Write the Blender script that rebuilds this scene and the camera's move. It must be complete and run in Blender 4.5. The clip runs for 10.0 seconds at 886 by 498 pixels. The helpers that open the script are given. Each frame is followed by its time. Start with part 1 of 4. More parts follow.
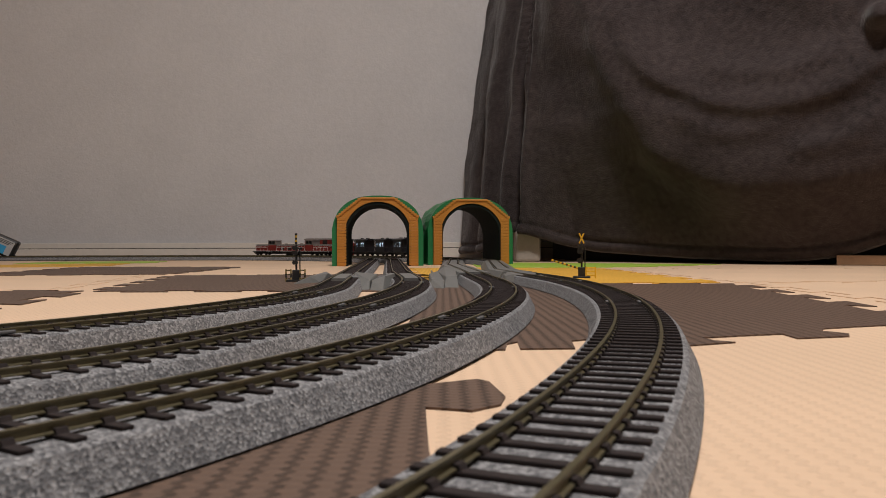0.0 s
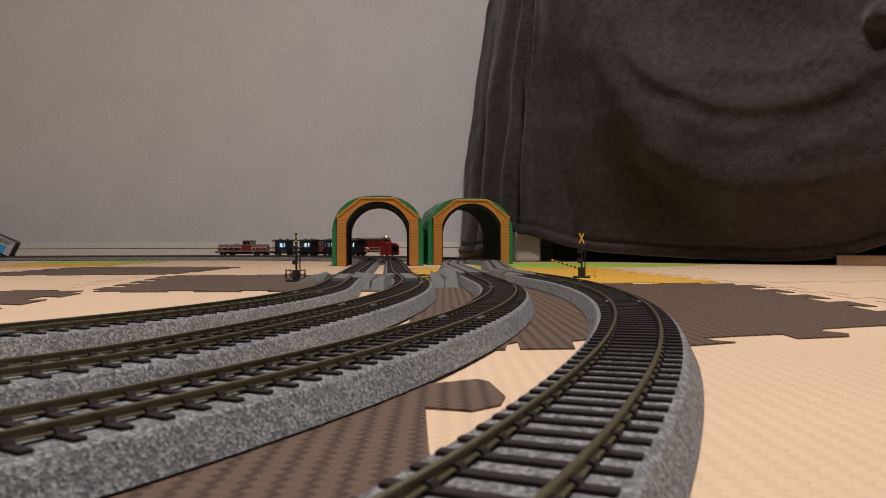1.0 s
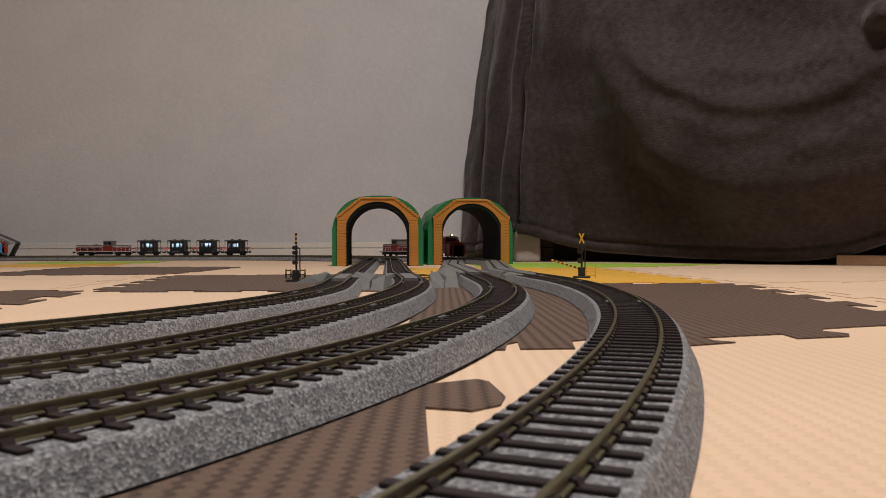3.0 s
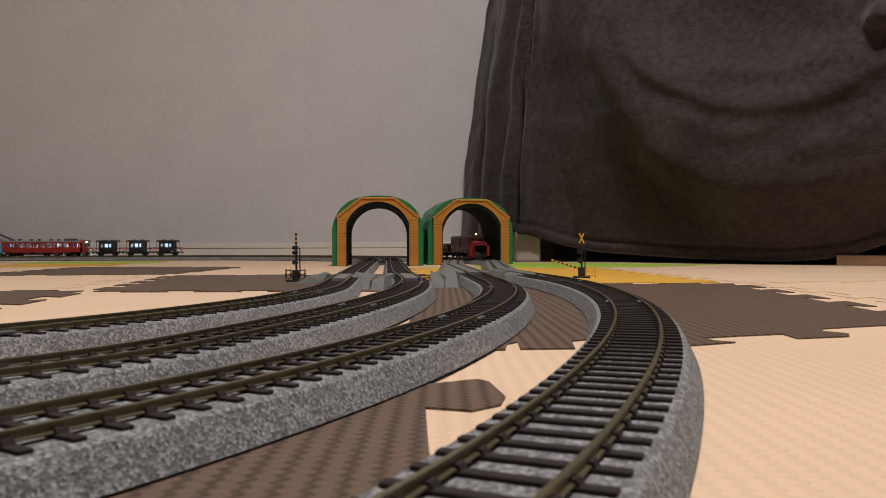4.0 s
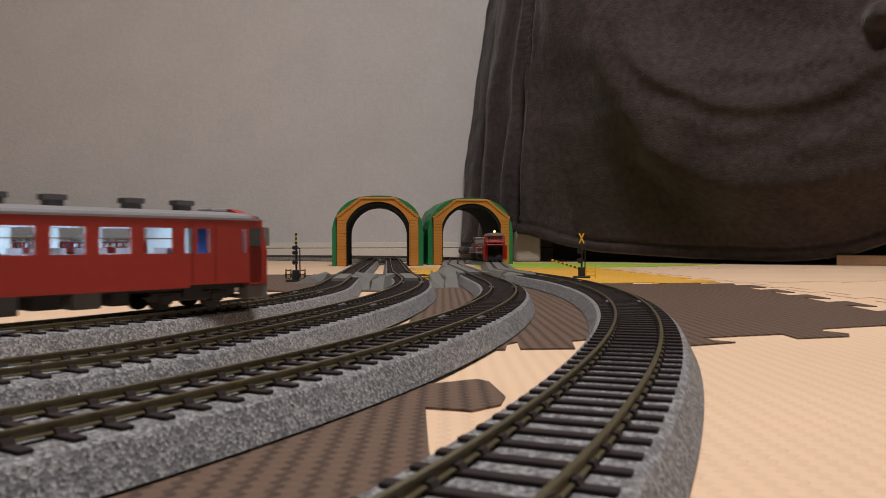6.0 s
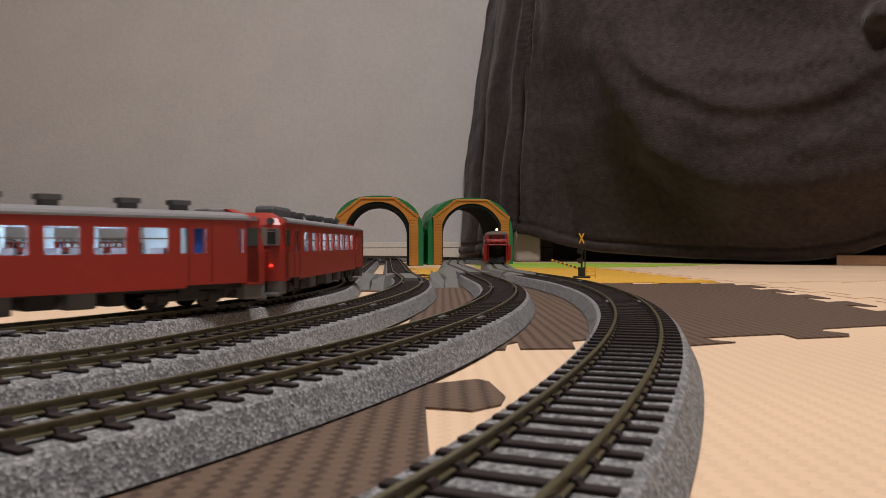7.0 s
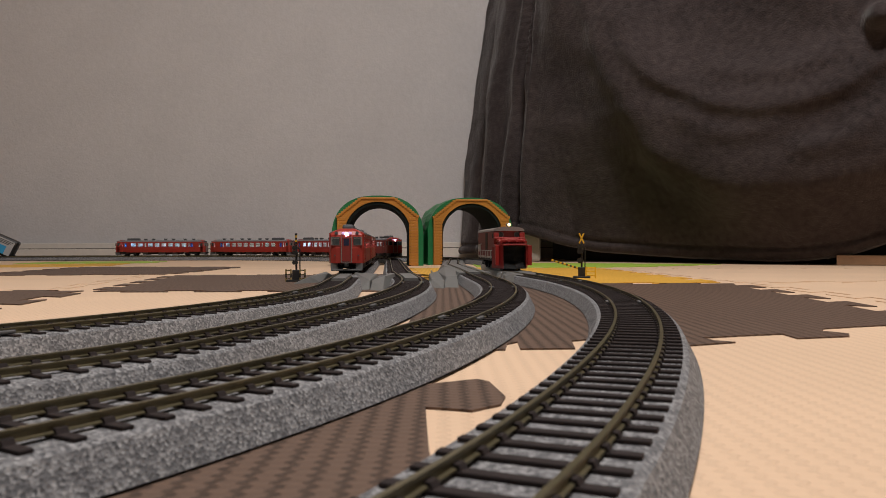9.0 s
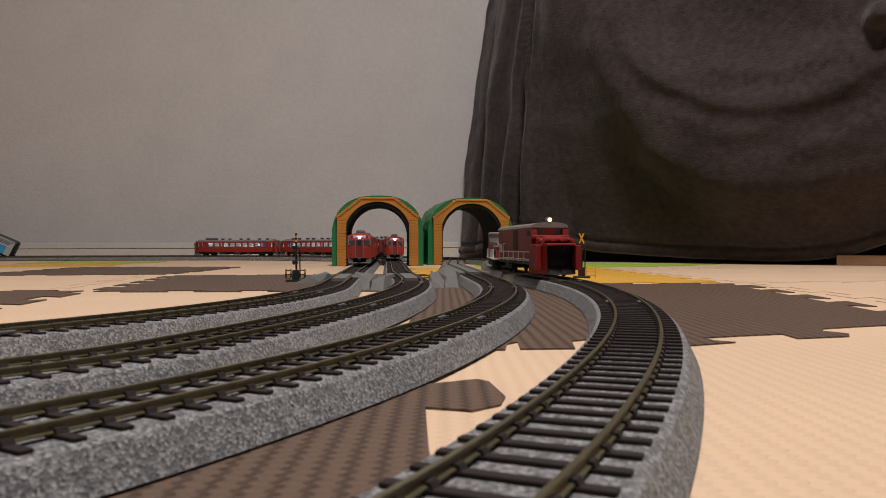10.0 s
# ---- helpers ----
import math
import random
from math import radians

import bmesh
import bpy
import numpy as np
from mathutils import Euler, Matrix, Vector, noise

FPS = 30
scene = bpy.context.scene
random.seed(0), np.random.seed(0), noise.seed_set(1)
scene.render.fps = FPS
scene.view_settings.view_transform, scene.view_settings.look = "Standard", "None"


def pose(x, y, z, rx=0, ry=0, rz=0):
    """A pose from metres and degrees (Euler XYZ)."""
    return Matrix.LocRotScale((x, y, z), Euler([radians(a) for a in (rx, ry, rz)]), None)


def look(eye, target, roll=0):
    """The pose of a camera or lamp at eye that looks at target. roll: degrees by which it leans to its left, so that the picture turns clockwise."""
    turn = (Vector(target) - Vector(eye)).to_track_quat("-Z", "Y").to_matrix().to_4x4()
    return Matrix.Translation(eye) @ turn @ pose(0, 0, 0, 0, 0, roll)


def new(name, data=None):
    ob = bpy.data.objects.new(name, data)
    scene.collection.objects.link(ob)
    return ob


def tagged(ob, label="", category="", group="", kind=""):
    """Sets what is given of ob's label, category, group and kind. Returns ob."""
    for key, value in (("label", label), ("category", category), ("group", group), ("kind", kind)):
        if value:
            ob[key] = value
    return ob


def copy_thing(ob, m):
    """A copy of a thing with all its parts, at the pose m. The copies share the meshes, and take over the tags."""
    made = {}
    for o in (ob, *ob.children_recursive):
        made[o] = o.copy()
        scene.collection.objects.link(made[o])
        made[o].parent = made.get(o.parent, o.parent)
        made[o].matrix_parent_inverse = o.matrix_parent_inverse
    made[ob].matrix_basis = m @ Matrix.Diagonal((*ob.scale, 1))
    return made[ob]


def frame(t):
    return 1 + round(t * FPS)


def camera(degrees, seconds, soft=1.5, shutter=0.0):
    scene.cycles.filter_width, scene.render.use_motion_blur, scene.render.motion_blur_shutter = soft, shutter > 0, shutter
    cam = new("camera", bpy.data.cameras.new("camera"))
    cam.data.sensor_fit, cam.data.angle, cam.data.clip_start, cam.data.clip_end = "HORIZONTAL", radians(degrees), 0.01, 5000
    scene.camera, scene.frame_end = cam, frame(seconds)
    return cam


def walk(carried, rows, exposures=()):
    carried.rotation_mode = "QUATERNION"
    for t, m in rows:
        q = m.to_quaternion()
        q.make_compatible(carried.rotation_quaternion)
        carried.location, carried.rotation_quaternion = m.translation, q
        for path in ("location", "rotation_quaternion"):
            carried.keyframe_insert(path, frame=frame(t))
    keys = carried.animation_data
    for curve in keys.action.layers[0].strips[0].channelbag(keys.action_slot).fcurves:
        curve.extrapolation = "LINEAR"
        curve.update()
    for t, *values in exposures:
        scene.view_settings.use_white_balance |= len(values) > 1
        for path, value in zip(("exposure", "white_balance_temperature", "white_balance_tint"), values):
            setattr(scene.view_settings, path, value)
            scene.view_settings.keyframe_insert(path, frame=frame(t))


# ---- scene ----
cam = camera(59.56, 10.0, soft=0.85, shutter=0.28)
cam.data.dof.use_dof, cam.data.dof.focus_distance, cam.data.dof.aperture_fstop = True, 0.9, 55.0
EYE = (0.0, 0.0, 0.041)
CAM = look(EYE, (0.0, 1.37, 0.034), -0.17)
walk(cam, [(0.0, CAM), (10.0, CAM)], exposures=[(0.0, 0.0), (10.0, 0.0)])

# ---- light: evening room, one ceiling lamp ----
world = bpy.data.worlds.new("room_world")
scene.world = world
world.use_nodes = True
world.node_tree.nodes["Background"].inputs[0].default_value = (1.0, 0.86, 0.72, 1)
world.node_tree.nodes["Background"].inputs[1].default_value = 0.02
lamp_data = bpy.data.lights.new("ceiling_lamp_light", "AREA")
lamp_data.shape, lamp_data.size, lamp_data.energy = "DISK", 0.5, 54
lamp_data.color = (1.0, 0.95, 0.935)
lamp = new("ceiling_lamp_light", lamp_data)
lamp.matrix_world = pose(0.25, 0.15, 2.30)


# ---- materials ----
def nodes_of(name):
    m = bpy.data.materials.new(name)
    m.use_nodes = True
    return m, m.node_tree.nodes, m.node_tree.links, m.node_tree.nodes["Principled BSDF"]


def paint(name, color, rough=0.5, metal=0.0, vary=0.15, scale=60.0, bump=0.0, bump_scale=400.0, emit=0.0, spec=0.5):
    """A surface with two scales of variation in tone, and fine relief."""
    m, n, l, b = nodes_of(name)
    co = n.new("ShaderNodeTexCoord")
    n1, n2 = n.new("ShaderNodeTexNoise"), n.new("ShaderNodeTexNoise")
    n1.inputs["Scale"].default_value, n2.inputs["Scale"].default_value = scale, scale * 9
    n1.inputs["Detail"].default_value = 4
    add = n.new("ShaderNodeMath")
    l.new(co.outputs["Object"], n1.inputs["Vector"])
    l.new(co.outputs["Object"], n2.inputs["Vector"])
    l.new(n1.outputs["Fac"], add.inputs[0])
    l.new(n2.outputs["Fac"], add.inputs[1])
    ramp = n.new("ShaderNodeMapRange")
    ramp.inputs["From Min"].default_value, ramp.inputs["From Max"].default_value = 0.6, 1.4
    ramp.inputs["To Min"].default_value, ramp.inputs["To Max"].default_value = 1 - vary, 1 + vary
    l.new(add.outputs[0], ramp.inputs["Value"])
    mul = n.new("ShaderNodeVectorMath")
    mul.operation = "SCALE"
    mul.inputs[0].default_value = color
    l.new(ramp.outputs[0], mul.inputs["Scale"])
    l.new(mul.outputs[0], b.inputs["Base Color"])
    b.inputs["Roughness"].default_value, b.inputs["Metallic"].default_value = rough, metal
    b.inputs["Specular IOR Level"].default_value = spec
    if bump:
        n3, bp = n.new("ShaderNodeTexNoise"), n.new("ShaderNodeBump")
        n3.inputs["Scale"].default_value, n3.inputs["Detail"].default_value = bump_scale, 5
        bp.inputs["Strength"].default_value, bp.inputs["Distance"].default_value = bump, 0.5 / bump_scale
        l.new(co.outputs["Object"], n3.inputs["Vector"])
        l.new(n3.outputs["Fac"], bp.inputs["Height"])
        l.new(bp.outputs[0], b.inputs["Normal"])
    if emit:
        b.inputs["Emission Color"].default_value = (*color, 1)
        b.inputs["Emission Strength"].default_value = emit
    return m


def speckle(name, c1, c2, c3, scale):
    """Moulded ballast: grains of three greys with relief."""
    m, n, l, b = nodes_of(name)
    co, v, ns = n.new("ShaderNodeTexCoord"), n.new("ShaderNodeTexVoronoi"), n.new("ShaderNodeTexNoise")
    v.inputs["Scale"].default_value, ns.inputs["Scale"].default_value = scale, 35
    l.new(co.outputs["Object"], v.inputs["Vector"])
    l.new(co.outputs["Object"], ns.inputs["Vector"])
    sep = n.new("ShaderNodeSeparateColor")
    l.new(v.outputs["Color"], sep.inputs[0])
    r = n.new("ShaderNodeValToRGB")
    r.color_ramp.elements[0].color, r.color_ramp.elements[1].color = (*c1, 1), (*c3, 1)
    e = r.color_ramp.elements.new(0.5)
    e.color = (*c2, 1)
    l.new(sep.outputs[0], r.inputs[0])
    mr = n.new("ShaderNodeMapRange")
    mr.inputs["To Min"].default_value, mr.inputs["To Max"].default_value = 0.8, 1.2
    l.new(ns.outputs["Fac"], mr.inputs["Value"])
    mul = n.new("ShaderNodeVectorMath")
    mul.operation = "SCALE"
    l.new(r.outputs[0], mul.inputs[0])
    l.new(mr.outputs[0], mul.inputs["Scale"])
    l.new(mul.outputs[0], b.inputs["Base Color"])
    bp = n.new("ShaderNodeBump")
    bp.inputs["Strength"].default_value, bp.inputs["Distance"].default_value = 0.6, 0.0004
    l.new(v.outputs["Distance"], bp.inputs["Height"])
    l.new(bp.outputs[0], b.inputs["Normal"])
    b.inputs["Roughness"].default_value = 0.9
    return m


def foam(name, color, low):
    """Foam mat with its pressed weave of short ribs, about 5 mm apart."""
    m, n, l, b = nodes_of(name)
    co = n.new("ShaderNodeTexCoord")
    ns, n2, sep = n.new("ShaderNodeTexNoise"), n.new("ShaderNodeTexNoise"), n.new("ShaderNodeSeparateXYZ")
    l.new(co.outputs["Object"], sep.inputs[0])

    def calc(op, a, b):
        k = n.new("ShaderNodeMath")
        k.operation = op
        for i, v in enumerate((a, b)):
            if isinstance(v, float):
                k.inputs[i].default_value = v
            else:
                l.new(v, k.inputs[i])
        return k.outputs[0]
    # sunken columns 5.6 mm apart with stepped edges, and fainter cross ribs in them
    step = calc("MULTIPLY", calc("SINE", calc("MULTIPLY", sep.outputs[1], 2 * math.pi / 0.0042), 0.0), 2.2)
    step = calc("MULTIPLY", calc("MAXIMUM", calc("MINIMUM", step, 1.0), -1.0), 0.00052)
    col = calc("PINGPONG", calc("ADD", sep.outputs[0], step), 0.0028)
    band = n.new("ShaderNodeMapRange")
    band.interpolation_type = "SMOOTHSTEP"
    band.inputs["From Min"].default_value, band.inputs["From Max"].default_value = 0.0005, 0.0014
    l.new(col, band.inputs["Value"])
    rows = calc("SINE", calc("MULTIPLY", sep.outputs[1], 2 * math.pi / 0.0036), 0.0)
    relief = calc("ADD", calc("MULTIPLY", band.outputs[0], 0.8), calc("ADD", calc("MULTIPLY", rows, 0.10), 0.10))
    ns.inputs["Scale"].default_value, n2.inputs["Scale"].default_value = 6, 900
    l.new(co.outputs["Object"], ns.inputs["Vector"])
    l.new(co.outputs["Object"], n2.inputs["Vector"])
    mr = n.new("ShaderNodeMapRange")
    mr.inputs["To Min"].default_value, mr.inputs["To Max"].default_value = 0.88, 1.12
    l.new(ns.outputs["Fac"], mr.inputs["Value"])
    # relief also scales the base colour: shade of the sunken columns painted in
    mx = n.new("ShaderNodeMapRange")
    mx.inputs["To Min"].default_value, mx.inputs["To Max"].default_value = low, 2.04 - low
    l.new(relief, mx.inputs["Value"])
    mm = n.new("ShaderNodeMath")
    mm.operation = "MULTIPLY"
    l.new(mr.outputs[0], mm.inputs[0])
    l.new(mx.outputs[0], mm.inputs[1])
    mul = n.new("ShaderNodeVectorMath")
    mul.operation = "SCALE"
    mul.inputs[0].default_value = color
    l.new(mm.outputs[0], mul.inputs["Scale"])
    l.new(mul.outputs[0], b.inputs["Base Color"])
    bp, b2 = n.new("ShaderNodeBump"), n.new("ShaderNodeBump")
    bp.inputs["Strength"].default_value, bp.inputs["Distance"].default_value = 0.55, 0.0005
    b2.inputs["Strength"].default_value, b2.inputs["Distance"].default_value = 0.25, 0.0005
    l.new(relief, bp.inputs["Height"])
    l.new(n2.outputs["Fac"], b2.inputs["Height"])
    l.new(bp.outputs[0], b2.inputs["Normal"])
    l.new(b2.outputs[0], b.inputs["Normal"])
    b.inputs["Roughness"].default_value = 0.6
    b.inputs["Specular IOR Level"].default_value = 0.3
    return m


WALLPAPER = paint("wallpaper", (0.60, 0.59, 0.595), 0.85, vary=0.06, scale=7, bump=0.35, bump_scale=160)
BOARD = paint("white_board", (0.72, 0.68, 0.62), 0.45, vary=0.05, scale=10)
LINE = paint("dark_gap", (0.12, 0.10, 0.09), 0.8)
CEIL = paint("ceiling_white", (0.75, 0.74, 0.72), 0.9, vary=0.04, scale=4)
CREAM = foam("foam_cream", (0.70, 0.505, 0.345), 0.98)
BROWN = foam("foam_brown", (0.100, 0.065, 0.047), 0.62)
YELLOW = foam("foam_yellow", (0.66, 0.37, 0.055), 0.92)
GREEN = foam("foam_green", (0.34, 0.50, 0.065), 0.92)
BALLAST = speckle("ballast_grey", (0.08, 0.08, 0.084), (0.165, 0.165, 0.17), (0.335, 0.335, 0.335), 1350)
SLEEPER = paint("sleeper_brown", (0.030, 0.023, 0.022), 0.8, vary=0.2, scale=200, spec=0.2)
RAIL = paint("rail_nickel", (0.17, 0.147, 0.086), 0.36, metal=0.6, vary=0.15, scale=120)
STONE = paint("stone_plastic", (0.150, 0.150, 0.142), 0.5, vary=0.12, scale=50, bump=0.2, bump_scale=900)
BRICK = paint("orange_plastic", (0.46, 0.185, 0.022), 0.5, vary=0.08, scale=40, bump=0.1, bump_scale=700)
HILL = paint("green_plastic", (0.012, 0.17, 0.055), 0.38, vary=0.1, scale=40)
DARKIN = paint("dark_plastic", (0.008, 0.012, 0.011), 0.85, vary=0.1, scale=40, spec=0.15)
BLACK = paint("black_plastic", (0.012, 0.012, 0.012), 0.5, vary=0.2, scale=150)
SIGNY = paint("signal_yellow", (0.70, 0.42, 0.02), 0.5, vary=0.1, scale=200)
SIGNG = paint("signal_amber", (0.30, 0.22, 0.08), 0.5, vary=0.15, scale=300)
FURN = paint("wood_tan", (0.33, 0.20, 0.115), 0.5, vary=0.15, scale=12)
FURND = paint("furniture_dark", (0.022, 0.017, 0.014), 0.6, vary=0.15, scale=12)
GREYBLK = paint("grey_block", (0.32, 0.29, 0.25), 0.6, vary=0.1, scale=12)
RED = paint("vermilion_body", (0.33, 0.028, 0.018), 0.38, vary=0.07, scale=40)
ROOF = paint("roof_grey", (0.22, 0.22, 0.23), 0.6, vary=0.1, scale=60)
VENT = paint("vent_grey", (0.085, 0.088, 0.095), 0.6, vary=0.1, scale=90)
CHASSIS = paint("chassis_black", (0.014, 0.013, 0.013), 0.6, vary=0.25, scale=150)
SKIRT = paint("underframe_grey", (0.12, 0.12, 0.12), 0.6, vary=0.2, scale=150)
LOCORED = paint("loco_red", (0.22, 0.022, 0.017), 0.45, vary=0.1, scale=60)
LOCOGREY = paint("loco_grey", (0.20, 0.17, 0.155), 0.5, vary=0.1, scale=60)
WHITE = paint("white_line", (0.75, 0.74, 0.70), 0.5, vary=0.05, scale=60)
PLOW = paint("plow_red", (0.27, 0.02, 0.016), 0.4, vary=0.1, scale=60)
CABOOSE = paint("caboose_black", (0.012, 0.012, 0.015), 0.5, vary=0.15, scale=60)
BLUE = paint("blue_seat", (0.02, 0.10, 0.50), 0.5, vary=0.1, scale=100)
SEAT = paint("seat_cloth", (0.30, 0.24, 0.26), 0.7, vary=0.1, scale=100)
INTERIOR = paint("interior_wall", (0.55, 0.57, 0.60), 0.6, vary=0.1, scale=100)
LEDW = paint("lit_white", (0.70, 0.86, 1.0), 0.4, vary=0.0, emit=36.0)
LAMPGLOW = paint("head_light", (0.78, 0.84, 1.0), 0.4, vary=0.0, emit=6.5)
LAMPWARM = paint("warm_light", (1.0, 0.78, 0.35), 0.4, vary=0.0, emit=2.5)
PINK = paint("sign_lit", (0.72, 0.50, 0.86), 0.4, vary=0.0, emit=0.4)
CABGLASS = paint("cab_glass", (0.045, 0.055, 0.055), 0.12, vary=0.3, scale=300)
DOORGLASS = paint("door_glass", (0.012, 0.018, 0.05), 0.12, vary=0.2, scale=300)
TAILRED = paint("tail_light", (1.0, 0.03, 0.02), 0.4, vary=0.0, emit=2.5)
LABELB = paint("label_blue", (0.03, 0.33, 0.62), 0.4, vary=0.03, scale=60)
LABELW = paint("label_grey", (0.45, 0.45, 0.45), 0.5, vary=0.1, scale=90)


def window_glass():
    """Thin tinted pane: the lit inside shows through."""
    m, n, l, b = nodes_of("window_glass")
    b.inputs["Base Color"].default_value = (0.85, 0.9, 0.92, 1)
    b.inputs["Roughness"].default_value = 0.05
    b.inputs["Transmission Weight"].default_value = 1.0
    b.inputs["IOR"].default_value = 1.1
    return m


GLASS = window_glass()


def fleece():
    m, n, l, b = nodes_of("grey_fleece")
    co = n.new("ShaderNodeTexCoord")
    n1, n2, n3 = (n.new("ShaderNodeTexNoise") for _ in range(3))
    for k, s in ((n1, 5), (n2, 75), (n3, 300)):
        k.inputs["Scale"].default_value = s
        k.inputs["Detail"].default_value = 4
        l.new(co.outputs["Object"], k.inputs["Vector"])
    add = n.new("ShaderNodeMath")
    l.new(n1.outputs["Fac"], add.inputs[0])
    l.new(n2.outputs["Fac"], add.inputs[1])
    r = n.new("ShaderNodeValToRGB")
    r.color_ramp.elements[0].color, r.color_ramp.elements[1].color = (0.027, 0.0213, 0.0213, 1), (0.070, 0.056, 0.055, 1)
    mr = n.new("ShaderNodeMapRange")
    mr.inputs["From Min"].default_value, mr.inputs["From Max"].default_value = 0.65, 1.35
    l.new(add.outputs[0], mr.inputs["Value"])
    l.new(mr.outputs[0], r.inputs[0])
    l.new(r.outputs[0], b.inputs["Base Color"])
    b.inputs["Roughness"].default_value = 0.95
    b.inputs["Specular IOR Level"].default_value = 0.1
    b.inputs["Sheen Weight"].default_value = 0.22
    b.inputs["Sheen Roughness"].default_value = 0.4
    h = n.new("ShaderNodeMath")
    l.new(n2.outputs["Fac"], h.inputs[0])
    l.new(n3.outputs["Fac"], h.inputs[1])
    bp = n.new("ShaderNodeBump")
    bp.inputs["Strength"].default_value, bp.inputs["Distance"].default_value = 0.7, 0.0026
    l.new(h.outputs[0], bp.inputs["Height"])
    l.new(bp.outputs[0], b.inputs["Normal"])
    return m


FLEECE = fleece()


# ---- mesh helpers ----
def part(name, bm, material, parent=None, label="", smooth=False):
    me = bpy.data.meshes.new(name)
    if isinstance(bm, tuple):
        me.from_pydata(*bm)
    else:
        bmesh.ops.recalc_face_normals(bm, faces=bm.faces)
        bm.to_mesh(me)
        bm.free()
    me.materials.append(material)
    if smooth:
        for p in me.polygons:
            p.use_smooth = True
    ob = new(name, me)
    if parent:
        ob.parent = parent
    return tagged(ob, label) if label else ob


def thing(name, label, category, group="", kind="", m=None):
    ob = new(name)
    ob.empty_display_size = 0.02
    if m:
        ob.matrix_world = m
    return tagged(ob, label, category, group, kind)


def box(bm, x0, x1, y0, y1, z0, z1, bevel=0.0, taper=0.0):
    r = bmesh.ops.create_cube(bm, size=1.0)
    for v in r["verts"]:
        up = v.co.z > 0
        v.co = Vector(((x0 + x1) / 2 + v.co.x * (x1 - x0), (y0 + y1) / 2 + v.co.y * (y1 - y0) * (1 - taper * up), (z0 + z1) / 2 + v.co.z * (z1 - z0)))
    if bevel:
        es = list({e for v in r["verts"] for e in v.link_edges})
        bmesh.ops.bevel(bm, geom=es, offset=bevel, segments=2, affect="EDGES", profile=0.5)
    return bm


def boxes(*rows, bevel=0.0):
    bm = bmesh.new()
    for r in rows:
        box(bm, *r, bevel=bevel)
    return bm


def rod(bm, a, b, r, n=8, r2=None):
    a, b = Vector(a), Vector(b)
    d = b - a
    m = Matrix.Translation((a + b) / 2) @ d.to_track_quat("Z", "Y").to_matrix().to_4x4()
    bmesh.ops.create_cone(bm, cap_ends=True, segments=n, radius1=r, radius2=r if r2 is None else r2, depth=d.length, matrix=m)
    return bm


def ball(bm, c, r, sx=1, sy=1, sz=1, n=10):
    bmesh.ops.create_uvsphere(bm, u_segments=n, v_segments=max(4, n // 2 + 1), radius=r, matrix=Matrix.Translation(c) @ Matrix.Diagonal((sx, sy, sz, 1)))
    return bm


def prism(outline, z0, z1):
    """A slab with the given outline (x, y), between two heights."""
    bm = bmesh.new()
    f = bm.faces.new([bm.verts.new((x, y, z1)) for x, y in outline])
    r = bmesh.ops.extrude_face_region(bm, geom=[f])
    for v in r["geom"]:
        if isinstance(v, bmesh.types.BMVert):
            v.co.z = z0
    return bm


def hull(points):
    bm = bmesh.new()
    for p in points:
        bm.verts.new(p)
    r = bmesh.ops.convex_hull(bm, input=bm.verts)
    bmesh.ops.delete(bm, geom=[g for g in r["geom_interior"] if isinstance(g, bmesh.types.BMVert)], context="VERTS")
    return bm


# ---- the room ----
def room():
    wy, th = 2.46, 0.1
    part("wall_north", boxes((-4.4, 3.2, wy, wy + th, -0.02, 2.4)), WALLPAPER)
    part("wall_west", boxes((-4.5, -4.4, -2.6, wy + th, -0.02, 2.4)), WALLPAPER)
    part("wall_east", boxes((3.2, 3.3, -2.6, wy + th, -0.02, 2.4)), WALLPAPER)
    part("wall_south", boxes((-4.5, 3.3, -2.7, -2.6, -0.02, 2.4)), WALLPAPER)
    part("ceiling", boxes((-4.5, 3.3, -2.7, wy + th, 2.4, 2.5)), CEIL)
    part("floor", boxes((-4.5, 3.3, -2.7, wy + th, -0.06, -0.012)), FURN)
    bb = thing("baseboard", "white two-step baseboard along the wall", "baseboard", kind="structure")
    part("board", boxes((-4.4, 3.2, wy - 0.012, wy - 0.001, -0.012, 0.0315), bevel=0.001), BOARD, bb)
    part("cap", boxes((-4.4, 3.2, wy - 0.009, wy - 0.001, 0.0335, 0.050), bevel=0.001), BOARD, bb)
    part("gap", boxes((-4.4, 3.2, wy - 0.006, wy - 0.002, 0.0312, 0.0338)), LINE, bb)
    for n in ("wall_north", "wall_west", "wall_east", "wall_south", "ceiling", "floor"):
        tagged(bpy.data.objects[n], {"c": "white ceiling of the room", "f": "wooden floor under the foam mats"}.get(n[0], "pale grey textured wallpaper wall"), n.split("_")[0], kind="structure")
    cl = thing("ceiling_lamp", "round white ceiling lamp, switched on", "ceiling lamp", m=pose(0.25, 0.15, 2.40))
    bm = bmesh.new()
    rod(bm, (0, 0, -0.085), (0, 0, 0), 0.29, 32)
    part("housing", bm, WHITE, cl)


# ---- foam mats ----
def toothed(corners, depth=0.017, tooth=0.038, seed=0):
    """Outline of a mat with dovetailed teeth along its four edges."""
    out = []
    for k in range(4):
        a, b = Vector(corners[k]), Vector(corners[(k + 1) % 4])
        d = b - a
        t = d.normalized()
        nrm = Vector((t.y, -t.x))
        n = max(3, round(d.length / tooth) // 2 * 2 + 1)
        out.append(a)
        for j in range(1, n):
            p = a + d * j / n
            lo, hi = p - nrm * depth * 0.5, p + nrm * depth * 0.5
            w = t * 0.005 * (1 if j % 2 else -1)
            out += [lo + w, hi - w] if j % 2 else [hi - w, lo + w]
    return [(p.x, p.y) for p in out]


